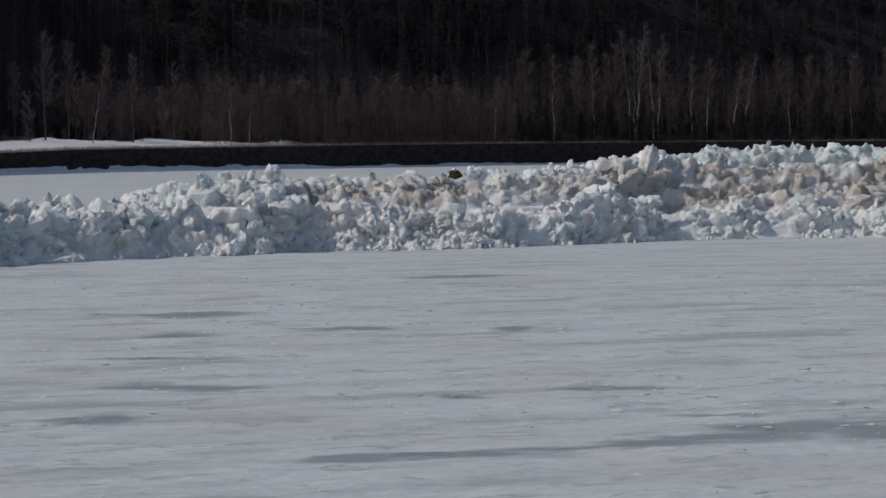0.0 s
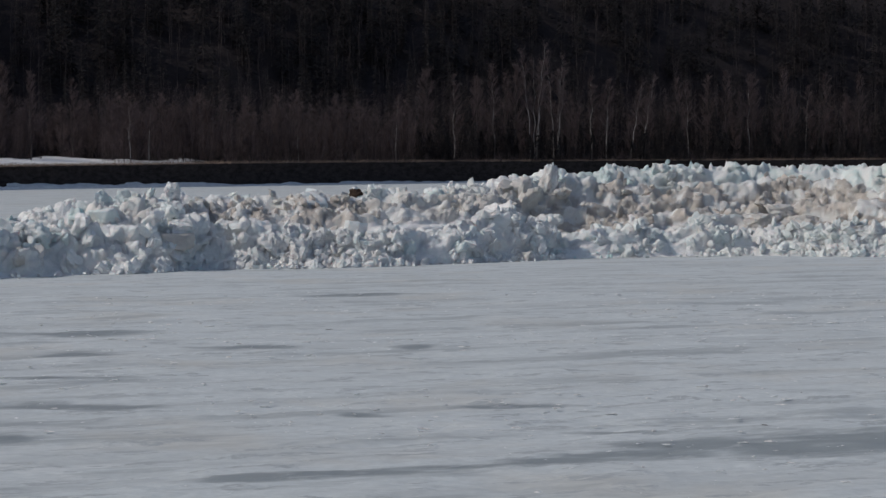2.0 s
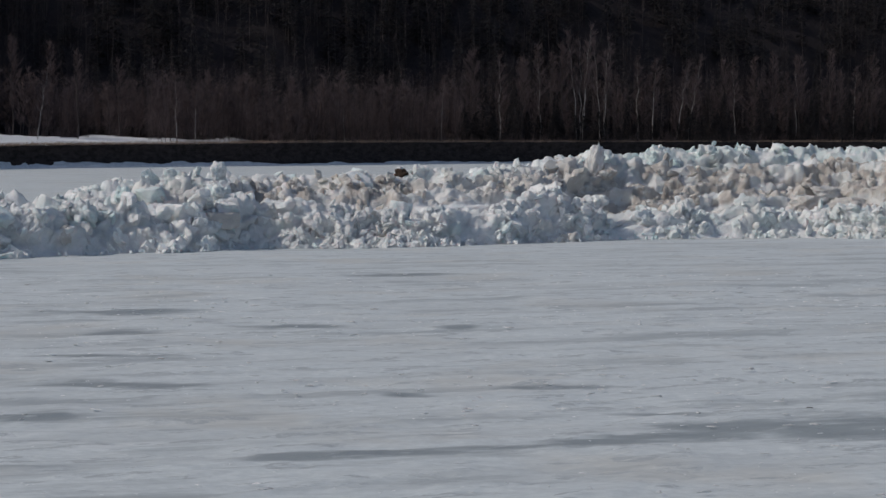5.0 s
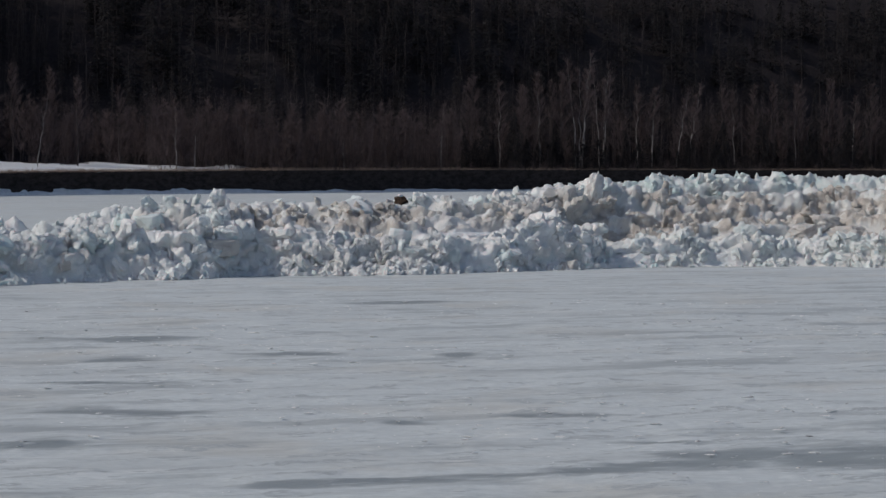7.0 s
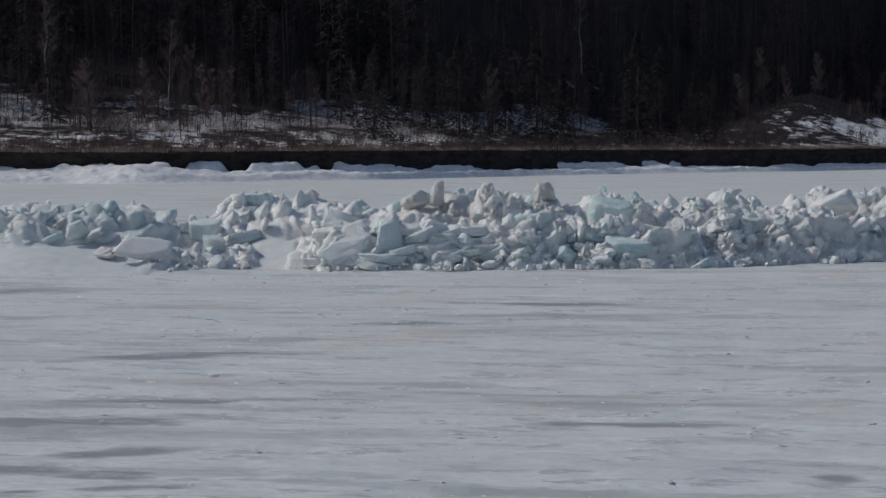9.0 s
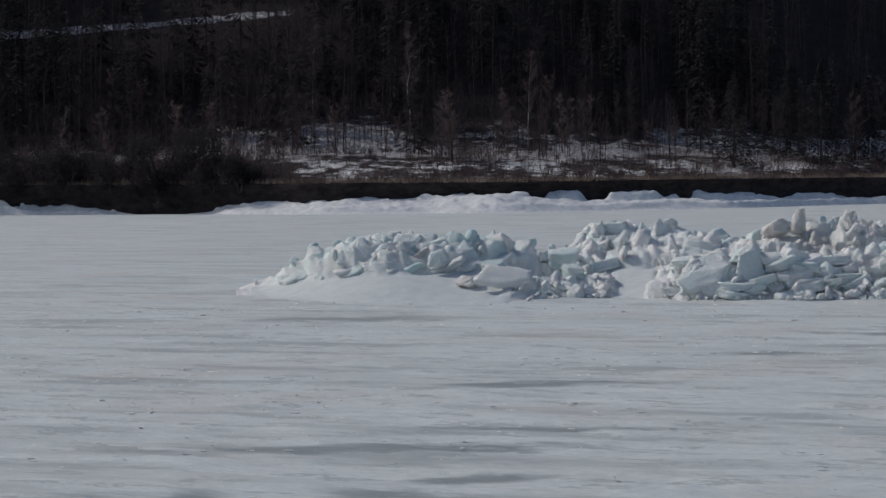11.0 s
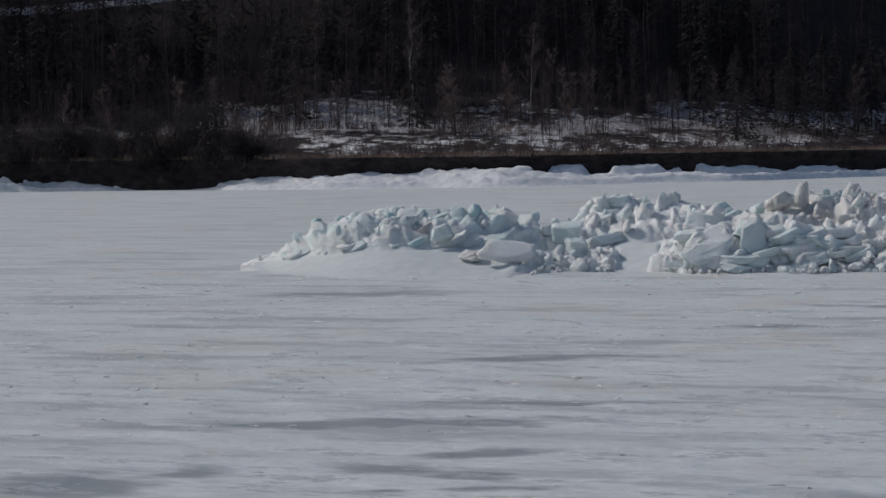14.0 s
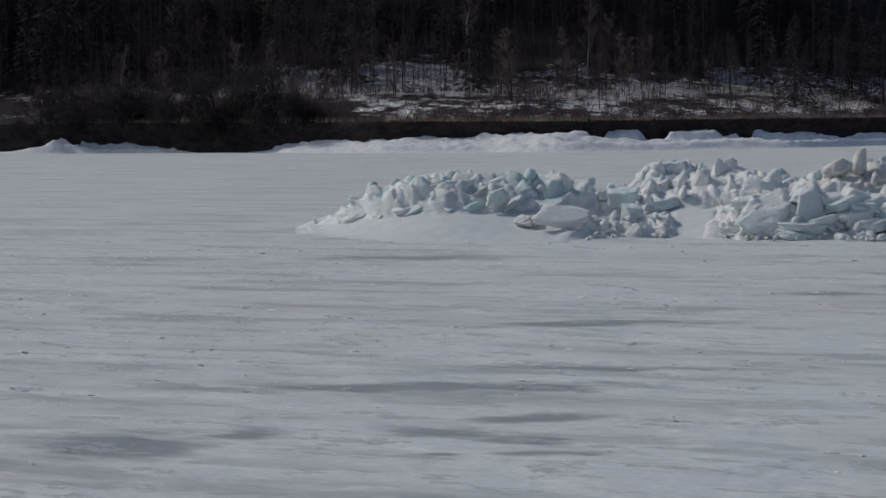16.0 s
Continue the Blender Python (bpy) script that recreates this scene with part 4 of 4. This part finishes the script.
def bare_tree(name, label, seed, height, spread, stems, bark, twigs, lean=0.0, low=0.3, thick=0.011, droop=0.0):
    """A leafless broad-leaved tree: stems, limbs and a haze of twigs."""
    r = random.Random(seed)
    w, c = Wood(), Wood()
    for s in range(stems):
        a0 = r.uniform(0, 6.28)
        foot = Vector((0.5 * math.cos(a0), 0.5 * math.sin(a0), 0)) * (stems > 1)
        out = Vector((math.cos(a0), math.sin(a0), 0)) * (0.10 * (stems > 1)) + Vector((lean, 0.3 * lean, 0))
        hgt = height * r.uniform(0.82, 1.0)
        pts, rad = [], []
        for k in range(9):
            t = k / 8
            pts.append(foot + out * (hgt * t * (0.6 + 0.4 * t)) + Vector((r.uniform(-1, 1), r.uniform(-1, 1), 0)) * (0.014 * hgt * (k > 0)) + Vector((0, 0, hgt * t - 0.4 * (k == 0))))
            rad.append(max(0.02, hgt * thick * (1 - t) ** 0.8))
        w.stem(pts, rad, 6)

        def along(t):
            k = min(int(t * 8), 7)
            return pts[k].lerp(pts[k + 1], t * 8 - k)
        n_limbs = int(26 / stems ** 0.5)
        for k in range(n_limbs):
            t = low + (0.97 - low) * (k + r.random()) / n_limbs
            p = along(min(t, 0.98))
            a = r.uniform(0, 6.28)
            ln = spread * hgt * (1.08 - t) ** 0.7 * r.uniform(0.6, 1.1)
            rise = r.uniform(0.5, 1.7)
            way = Vector((math.cos(a), math.sin(a), rise)).normalized()
            tip = p + way * ln + Vector((0, 0, 0.15 * ln))
            bend = p.lerp(tip, 0.5) - Vector((0, 0, 0.07 * ln))
            w.stem([p, bend, tip], [hgt * thick * 0.30 * (1.1 - t), hgt * thick * 0.2 * (1.1 - t), 0.012], 4)
            for j in range(int(twigs * 2.6)):
                u = r.uniform(0.25, 1.0)
                q = p.lerp(tip, u) - Vector((0, 0, 0.14 * ln * u * (1 - u)))
                b = r.uniform(0, 6.28)
                tl = r.uniform(0.5, 1.0) * (0.4 + 0.09 * hgt)
                wy = (way * 0.5 + Vector((math.cos(b) * 0.55, math.sin(b) * 0.55, r.uniform(0.0, 1.0) - droop))).normalized()
                c.twig(q, q + wy * tl * r.uniform(0.6, 1.15), 0.014)
    return tree(name, label, w, c, bark, M_TWIG, "birch tree" if bark == M_BIRCH else "bare tree")


def spruce(name, label, seed, height, width, ragged=0.25):
    """A dark conifer: a straight trunk and whorls of drooping boughs."""
    r = random.Random(seed)
    w, c = Wood(), Wood()
    w.stem([(0, 0, -0.4), (0, 0, height * 0.5), (0, 0, height)], [height * 0.013, height * 0.008, 0.02], 6)
    for k in range(2000):
        t = 0.05 + 0.95 * r.random() ** 1.2
        a = r.uniform(0, 6.28)
        lobe = 1 + ragged * math.sin(3 * a + 9 * t) * math.sin(23 * t + seed)          # uneven whorls with gaps
        reach = (width * (1 - t) ** 0.75 * lobe + 0.12) * r.uniform(0.45, 1.1)
        ln = min(reach, r.uniform(0.3, 0.75))
        d, s = Vector((math.cos(a), math.sin(a), 0)), Vector((-math.sin(a), math.cos(a), 0))
        p = Vector((0, 0, height * t - 0.22 * reach)) + d * (reach - ln)
        dn = Vector((0, 0, 0.35 * ln))
        c.leafy(p, p + d * ln * 0.5 + s * (0.17 * ln) - dn * r.uniform(0.1, 1.2), p + d * ln - dn * r.uniform(0.3, 1.6), p + d * ln * 0.5 - s * (0.17 * ln) - dn * r.uniform(0.1, 1.2))
    return tree(name, label, w, c, M_BARK, M_NEEDLE, "spruce tree")


BIRCHES = [bare_tree("birch_tree", "bare birch with a pale trunk and fine brown twigs", 100 + k, 21, 0.19, 1, M_BIRCH, 40, (0.0, 0.05, -0.04, 0.16)[k], 0.36, 0.0075, 0.05) for k in range(4)]
CLUMPS = [bare_tree("birch_tree", "cluster of bare pale birch stems from one foot", 140 + k, 22, 0.15, 4, M_BIRCH, 26, 0.0, 0.42, 0.0062, 0.05) for k in range(2)]
ALDERS = [bare_tree("bare_tree", "leafless tree with dense reddish-brown twigs", 180 + k, 11, 0.24, 2, M_BARK, 30, (0.0, 0.06, -0.05)[k], 0.12, 0.006) for k in range(3)]
SPRUCES = [spruce("spruce_tree", "dark green spruce with drooping boughs", 220 + k, 14, (3.6, 3.0, 4.0)[k], 0.6) for k in range(3)]
POPLARS = [bare_tree("bare_tree", "tall grey leafless tree with a broad crown", 260 + k, 17, 0.26, 1, M_BARK, 42, 0.0, 0.25, 0.010) for k in range(2)]
WOODS_RNG = random.Random(5)


def plant(protos, az, v, scale=1.0, which=None, group="", label="", wide=1.0):
    k = WOODS_RNG.randrange(len(protos)) if which is None else which
    x, y, z = on_land(az, v)
    ob = copy_thing(protos[k], pose(x, y, z - 0.15, 0, 0, WOODS_RNG.uniform(0, 360) if which is None else -az) @ Matrix.Diagonal((scale * wide, scale * wide, scale, 1)))
    tagged(ob, label=label, group=group)
    return ob


# dark young growth before the birches
for k in range(44):
    plant(SPRUCES, 1.9 + 13 * (k + WOODS_RNG.random()) / 44, WOODS_RNG.uniform(2.5, 7), WOODS_RNG.uniform(0.22, 0.46), wide=1.5, group="young spruces on the far bank", label="young dark spruce on the edge of the bank")

# notable trees
for az, v, s in ((5.15, 9, 1.08), (5.75, 12, 0.98)):
    plant(CLUMPS, az, v, s, group="birches on the far bank")
for az, v, s, k in ((7.1, 9, 0.92, 1), (7.75, 8, 0.86, 3), (8.05, 10, 0.92, 3), (6.7, 16, 0.88, 0), (10.9, 18, 0.95, 0), (12.4, 20, 0.9, 1), (9.3, 20, 0.85, 2),
                    (1.42, 5, 0.66, 1), (-9.35, 16, 0.62, 3), (-5.7, 10, 0.55, 0), (-5.2, 12, 0.5, 1), (-1.2, 6, 0.45, 2), (3.0, 14, 0.85, 0), (4.1, 13, 0.95, 2),
                    (-46.05, 1.8, 0.42, 3), (-33.4, 34, 0.62, 1), (-36.6, 40, 0.7, 0), (-22.3, 45, 0.7, 2), (-39.2, 46, 0.6, 1), (-29.0, 52, 0.6, 0)):
    plant(BIRCHES, az, v, s, k, group="birches on the far bank")
for az, v, s, k in ((-27.9, 14, 0.72, 2), (-25.6, 16, 0.85, 0), (-24.7, 22, 0.70, 1), (-23.5, 15, 0.90, 2), (-22.8, 20, 0.6, 1), (-20.8, 14, 0.98, 0), (-20.2, 24, 0.8, 2), (-19.3, 15, 0.62, 1), (-18.7, 12, 0.5, 1), (-26.4, 26, 0.8, 1),
                    (-45.9, 10, 0.6, 1), (2.0, 9, 0.62, 1), (2.6, 7, 0.75, 0), (3.4, 8, 0.8, 2), (4.5, 9, 0.7, 1), (9.0, 10, 0.75, 0), (10.0, 9, 0.8, 2), (11.3, 9, 0.7, 1), (12.3, 10, 0.8, 0), (13.3, 9, 0.75, 2), (8.6, 12, 0.7, 1), (6.4, 8, 0.55, 1), (14.4, 10, 0.8, 2)):
    plant(SPRUCES, az, v, s, k, group="spruces on the far bank")
for az, v, s, k in ((-10.6, 26, 0.95, 0), (-10.0, 34, 0.9, 1), (-11.4, 44, 0.7, 0), (-8.3, 22, 0.8, 1), (-7.2, 24, 0.75, 0), (-9.0, 40, 0.9, 1), (9.0, 14, 1.0, 0), (10.3, 15, 1.1, 1), (11.0, 13, 1.05, 0), (11.8, 16, 1.15, 1), (12.9, 14, 1.1, 0), (13.8, 15, 1.1, 1), (3.6, 14, 0.95, 0), (4.4, 15, 1.0, 1), (14.8, 14, 1.1, 0)):
    plant(POPLARS, az, v, s, k, group="bare trees on the far bank")


def bank_bush(az, v, width, height, seed, label, leaf):
    """A dense dark bush that hangs over the bank: stems and a ragged mass of small boughs."""
    r = random.Random(seed)
    w, c = Wood(), Wood()
    x0, y0, z0 = on_land(az, v)
    blobs = [(Vector((r.uniform(-.5, .5) * width, r.uniform(-.4, .2) * width, r.uniform(-0.15, 0.75) * height)), r.uniform(0.16, 0.3) * width) for _ in range(9)]
    for p, rad in blobs:
        w.stem([(0, 0, -1.0), p * 0.5, p], [0.12, 0.08, 0.02], 4)
        for k in range(620):
            d = Vector((r.gauss(0, 1), r.gauss(0, 1), r.gauss(0, 1))).normalized()
            q = p + d * rad * r.uniform(0.35, 1.0)
            ln = r.uniform(0.14, 0.4)
            out = (d + Vector((0, 0, r.uniform(-0.3, 0.7)))).normalized() * ln
            side = out.cross(Vector((r.random(), r.random(), 1))).normalized() * (0.13 * ln)
            c.leafy(q, q + out * 0.5 + side, q + out, q + out * 0.5 - side)
    ob = new("bush")
    tagged(ob, label, "bush", group="bushes over the bank")
    under(new("branchwork", w.mesh("branchwork", M_BARK, True)), ob)
    under(new("foliage", c.mesh("foliage", leaf)), ob)
    ob.matrix_basis = Matrix.Translation((x0, y0, z0)) @ Euler((0, 0, radians(-az))).to_matrix().to_4x4()


for k, (az, v, wd, hg) in enumerate(((-43.3, 1.6, 6.5, 5.6), (-42.6, 2.0, 6.0, 6.5), (-41.9, 0.8, 5.0, 3.2), (-41.2, 0.4, 3.6, 1.8), (-43.4, 1.0, 4.5, 3.0), (-44.6, 1.0, 4.6, 3.4), (-45.8, 0.8, 4.4, 3.6), (-46.8, 1.2, 5.0, 4.2), (-48.0, 1.5, 5.0, 4.0), (-45.2, 5.0, 4.0, 4.5))):
    bank_bush(az, v, wd, hg, 400 + k, "dark ragged bush leaning over the earth bank", M_NEEDLE if k % 3 != 2 else M_BARK)
for k in range(14):
    plant(ALDERS, -48 + 8.0 * k / 14, WOODS_RNG.uniform(1.2, 5), WOODS_RNG.uniform(0.28, 0.5), group="thin trees on the far bank")

# the brown thicket and the thinner growth along the terrace
for k in range(64):
    az = -6.3 + 8.2 * (k + WOODS_RNG.random()) / 64
    plant(ALDERS, az, WOODS_RNG.uniform(13 if az < -4 else 4, 32), WOODS_RNG.uniform(0.65, 1.12), group="brown thicket on the far bank")
for k in range(46):
    az = -47 + 33 * (k + WOODS_RNG.random()) / 46
    plant(ALDERS, az, WOODS_RNG.uniform(18, 48), WOODS_RNG.uniform(0.32, 0.75), group="thin trees on the far bank")
for k in range(34):
    az = 2 + 14 * (k + WOODS_RNG.random()) / 34
    plant(ALDERS if k % 3 else POPLARS, az, WOODS_RNG.uniform(12, 30), WOODS_RNG.uniform(0.7, 1.1), group="bare trees on the far bank")
for k in range(22):
    az = -11 + 5 * (k + WOODS_RNG.random()) / 22
    plant(ALDERS, az, WOODS_RNG.uniform(26, 55), WOODS_RNG.uniform(0.6, 1.0), group="bare trees on the far bank")


def bushes(seed):
    """Low bare shrubs and saplings on the terrace and the bank's edge."""
    r = random.Random(seed)
    c = Wood()
    for k in range(2900):
        az = r.uniform(-48, 16) if k < 1900 else r.uniform(-48, -17)
        v = 1.5 + 38 * r.random() ** 1.6
        if -13.4 < az < -3.6 and v < 22 or az < -19 and v > 9 and r.random() < 0.3:
            continue
        x, y, z = on_land(az, v)
        hgt = r.uniform(0.7, 3.2) * (1.2 if az < -40 else 0.9 if az > -19 else 0.55)
        n = r.randrange(6, 15)
        for j in range(n):
            a, b = r.uniform(0, 6.28), r.uniform(0.05, 0.6)
            p = Vector((x + r.uniform(-.4, .4), y + r.uniform(-.4, .4), z - 0.1))
            tip = p + Vector((math.cos(a) * b, math.sin(a) * b, 1)).normalized() * hgt * r.uniform(0.5, 1)
            c.spike(p, tip, 0.026)
            for i in range(5):
                q = p.lerp(tip, r.uniform(0.35, 0.9))
                a2 = r.uniform(0, 6.28)
                c.twig(q, q + Vector((math.cos(a2) * .6, math.sin(a2) * .6, r.uniform(0.2, 1))) * (0.3 * hgt * r.uniform(0.5, 1.2)), 0.014)
    tagged(new("bushes", c.mesh("bushes", M_TWIG)), "bare brown bushes and saplings along the far bank", "bushes", kind="stuff")


def thicket(seed):
    """Close-set saplings whose bare tops run together into a brown haze."""
    r = random.Random(seed)
    stems, twigs = Wood(), Wood()
    for k in range(2050):
        if k < 950:
            az, v, hgt = r.uniform(-6.5, 2.2), 4 + 40 * r.random() ** 1.4, 4.5 + 9.5 * r.random() ** 1.7
            if az < -4:
                v += 10
        elif k > 1750:
            az, v, hgt = r.uniform(-9.5, -5), 28 + 36 * r.random(), r.uniform(5, 11)
        else:
            az, v, hgt = r.uniform(1.5, 16), 7 + 34 * r.random(), r.uniform(7, 17)
        x, y, z = on_land(az, v)
        p = Vector((x, y, z - 0.3))
        up = Vector((r.uniform(-.10, .10), r.uniform(-.10, .10), 1)) * hgt
        stems.stem([p, p + up * 0.6, p + up], [0.0035 * hgt, 0.002 * hgt, 0.008], 3)
        for j in range(120):
            q = p + up * (0.15 + 0.82 * r.random() ** 0.8)
            a = r.uniform(0, 6.28)
            twigs.twig(q, q + Vector((math.cos(a), math.sin(a), r.uniform(-0.1, 1.0))) * r.uniform(0.4, 1.3), 0.013)
    ob = tagged(new("thicket", twigs.mesh("thicket", M_TWIG)), "close-set bare saplings with reddish-brown tops", "thicket", kind="stuff")
    under(tagged(new("stems", stems.mesh("stems", M_BARK, True)), kind="stuff"), ob)


def dry_grass(seed):
    """Dead grass hanging over the bank's lip and standing in the snow behind it."""
    r = random.Random(seed)
    c = Wood()
    for k in range(26000):
        az = r.uniform(-48, 16)
        v = 0.7 + (7 if az > -18 else 3.5) * r.random() ** 2.5
        if az < -18 and k % 2:
            v = 2 + 26 * r.random()
        x, y, z = on_land(az, v)
        a = r.uniform(0, 6.28)
        ln = r.uniform(0.2, 0.6)
        c.spike((x, y, z - 0.1), (x + 0.5 * ln * math.cos(a), y + 0.5 * ln * math.sin(a), z + ln), 0.03)
    tagged(new("dry_grass", c.mesh("dry_grass", M_GRASS)), "dead brown grass on the edge of the bank", "dry grass", kind="stuff")


def far_woods(seed):
    """The dense dark wood that climbs the hill: conifers among bare trunks."""
    r = random.Random(seed)
    needles, trunks, twigs = Wood(), Wood(), Wood()
    for k in range(4400):
        near = k < 3800
        az = r.uniform(-56, 27) if k < 3300 or not near else r.uniform(-52, -36)
        v = float(stations(SHORE, az)[4]) + 2 + 62 * r.random() ** 1.2 if near else 94 + 230 * r.random()
        if az < -17 and v < 36 + (24 if -44 < az else 10) * r.random() and r.random() < 0.9:
            continue
        if az < -39.5 and -4 < v - 57 - 0.45 * (az + 48) < 2:
            continue
        x, y, z = on_land(az, v)
        bare = (0.82 if -27 < az < -8 else 0.62 if az < -17 else 0.36) > r.random()
        hgt = r.uniform(9, 18)
        if bare:
            trunks.stem([(x, y, z - 0.5), (x + r.uniform(-.5, .5), y, z + hgt * .6), (x + r.uniform(-1, 1), y, z + hgt)], [0.09, 0.055, 0.02], 4)
            for j in range(140 if near else 40):
                t = r.uniform(0.12, 1)
                a = r.uniform(0, 6.28)
                p = Vector((x + r.uniform(-.5, .5), y + r.uniform(-.5, .5), z + hgt * t))
                twigs.twig(p, p + Vector((math.cos(a), math.sin(a), r.uniform(0.0, 1.0))) * ((2.6 * (1.15 - t) + 0.5) * r.uniform(0.3, 1.0)), 0.018 if near else 0.04)
        else:
            wid = hgt * r.uniform(0.15, 0.24)
            trunks.stem([(x, y, z - 0.5), (x, y, z + hgt)], [0.11, 0.02], 4)
            for i in range(185 if near else 40):               # boughs: small drooping sprays out to a ragged cone
                t = 0.08 + 0.92 * r.random() ** 1.15
                a = r.uniform(0, 6.28)
                reach = (wid * (1 - t) ** 0.8 + 0.15) * r.uniform(0.5, 1.2)
                d, s = Vector((math.cos(a), math.sin(a), 0)), Vector((-math.sin(a), math.cos(a), 0))
                ln = min(reach, r.uniform(0.6, 1.3)) * (1 if near else 2.2)
                p = Vector((x, y, z + hgt * t - 0.3 * reach)) + d * (reach - ln) * r.uniform(0.4, 1)
                wide = 0.19 * ln
                dn = Vector((0, 0, 0.35 * ln))
                needles.leafy(p, p + d * ln * 0.5 + s * wide - dn * r.uniform(0.2, 1.2), p + d * ln - dn * r.uniform(0.7, 1.6), p + d * ln * 0.5 - s * wide - dn * r.uniform(0.2, 1.2))
    for k in range(6500):      # thin bare stems on the western slope
        az = r.uniform(-52, -9)
        v = 12 + 150 * r.random() ** 1.2
        if v < 30 and r.random() < 0.72 or az > -17 and v < 45 or az < -39.5 and -4 < v - 57 - 0.45 * (az + 48) < 2:
            continue
        x, y, z = on_land(az, v)
        hgt = r.uniform(2.5, 8)
        lean = Vector((r.uniform(-.08, .08), r.uniform(-.08, .08), 1)) * hgt
        p = Vector((x, y, z - 0.3))
        trunks.stem([p, p + lean * 0.6, p + lean], [0.0055 * hgt, 0.004 * hgt, 0.008], 3)
        for j in range(34):
            q = p + lean * r.uniform(0.35, 0.95)
            a = r.uniform(0, 6.28)
            twigs.twig(q, q + Vector((0.7 * math.cos(a), 0.7 * math.sin(a), r.uniform(0.3, 1.5))) * ((0.12 * hgt + 0.3) * r.uniform(0.5, 1.2)), 0.013)
    tagged(new("conifer_wood", needles.mesh("conifer_wood", M_NEEDLE)), "dense dark conifer wood on the hill", "forest", kind="stuff")
    tagged(new("wood_trunks", trunks.mesh("wood_trunks", M_BARK, True)), "dark trunks standing close on the hill", "forest", kind="stuff")
    tagged(new("wood_twigs", twigs.mesh("wood_twigs", M_FAR_TWIG)), "bare brown crowns between the conifers", "forest", kind="stuff")


bushes(31)
thicket(34)
dry_grass(32)
far_woods(33)
for ob in BIRCHES + CLUMPS + ALDERS + SPRUCES + POPLARS:      # the patterns themselves are not part of the place
    for part in (*ob.children, ob):
        bpy.data.objects.remove(part)
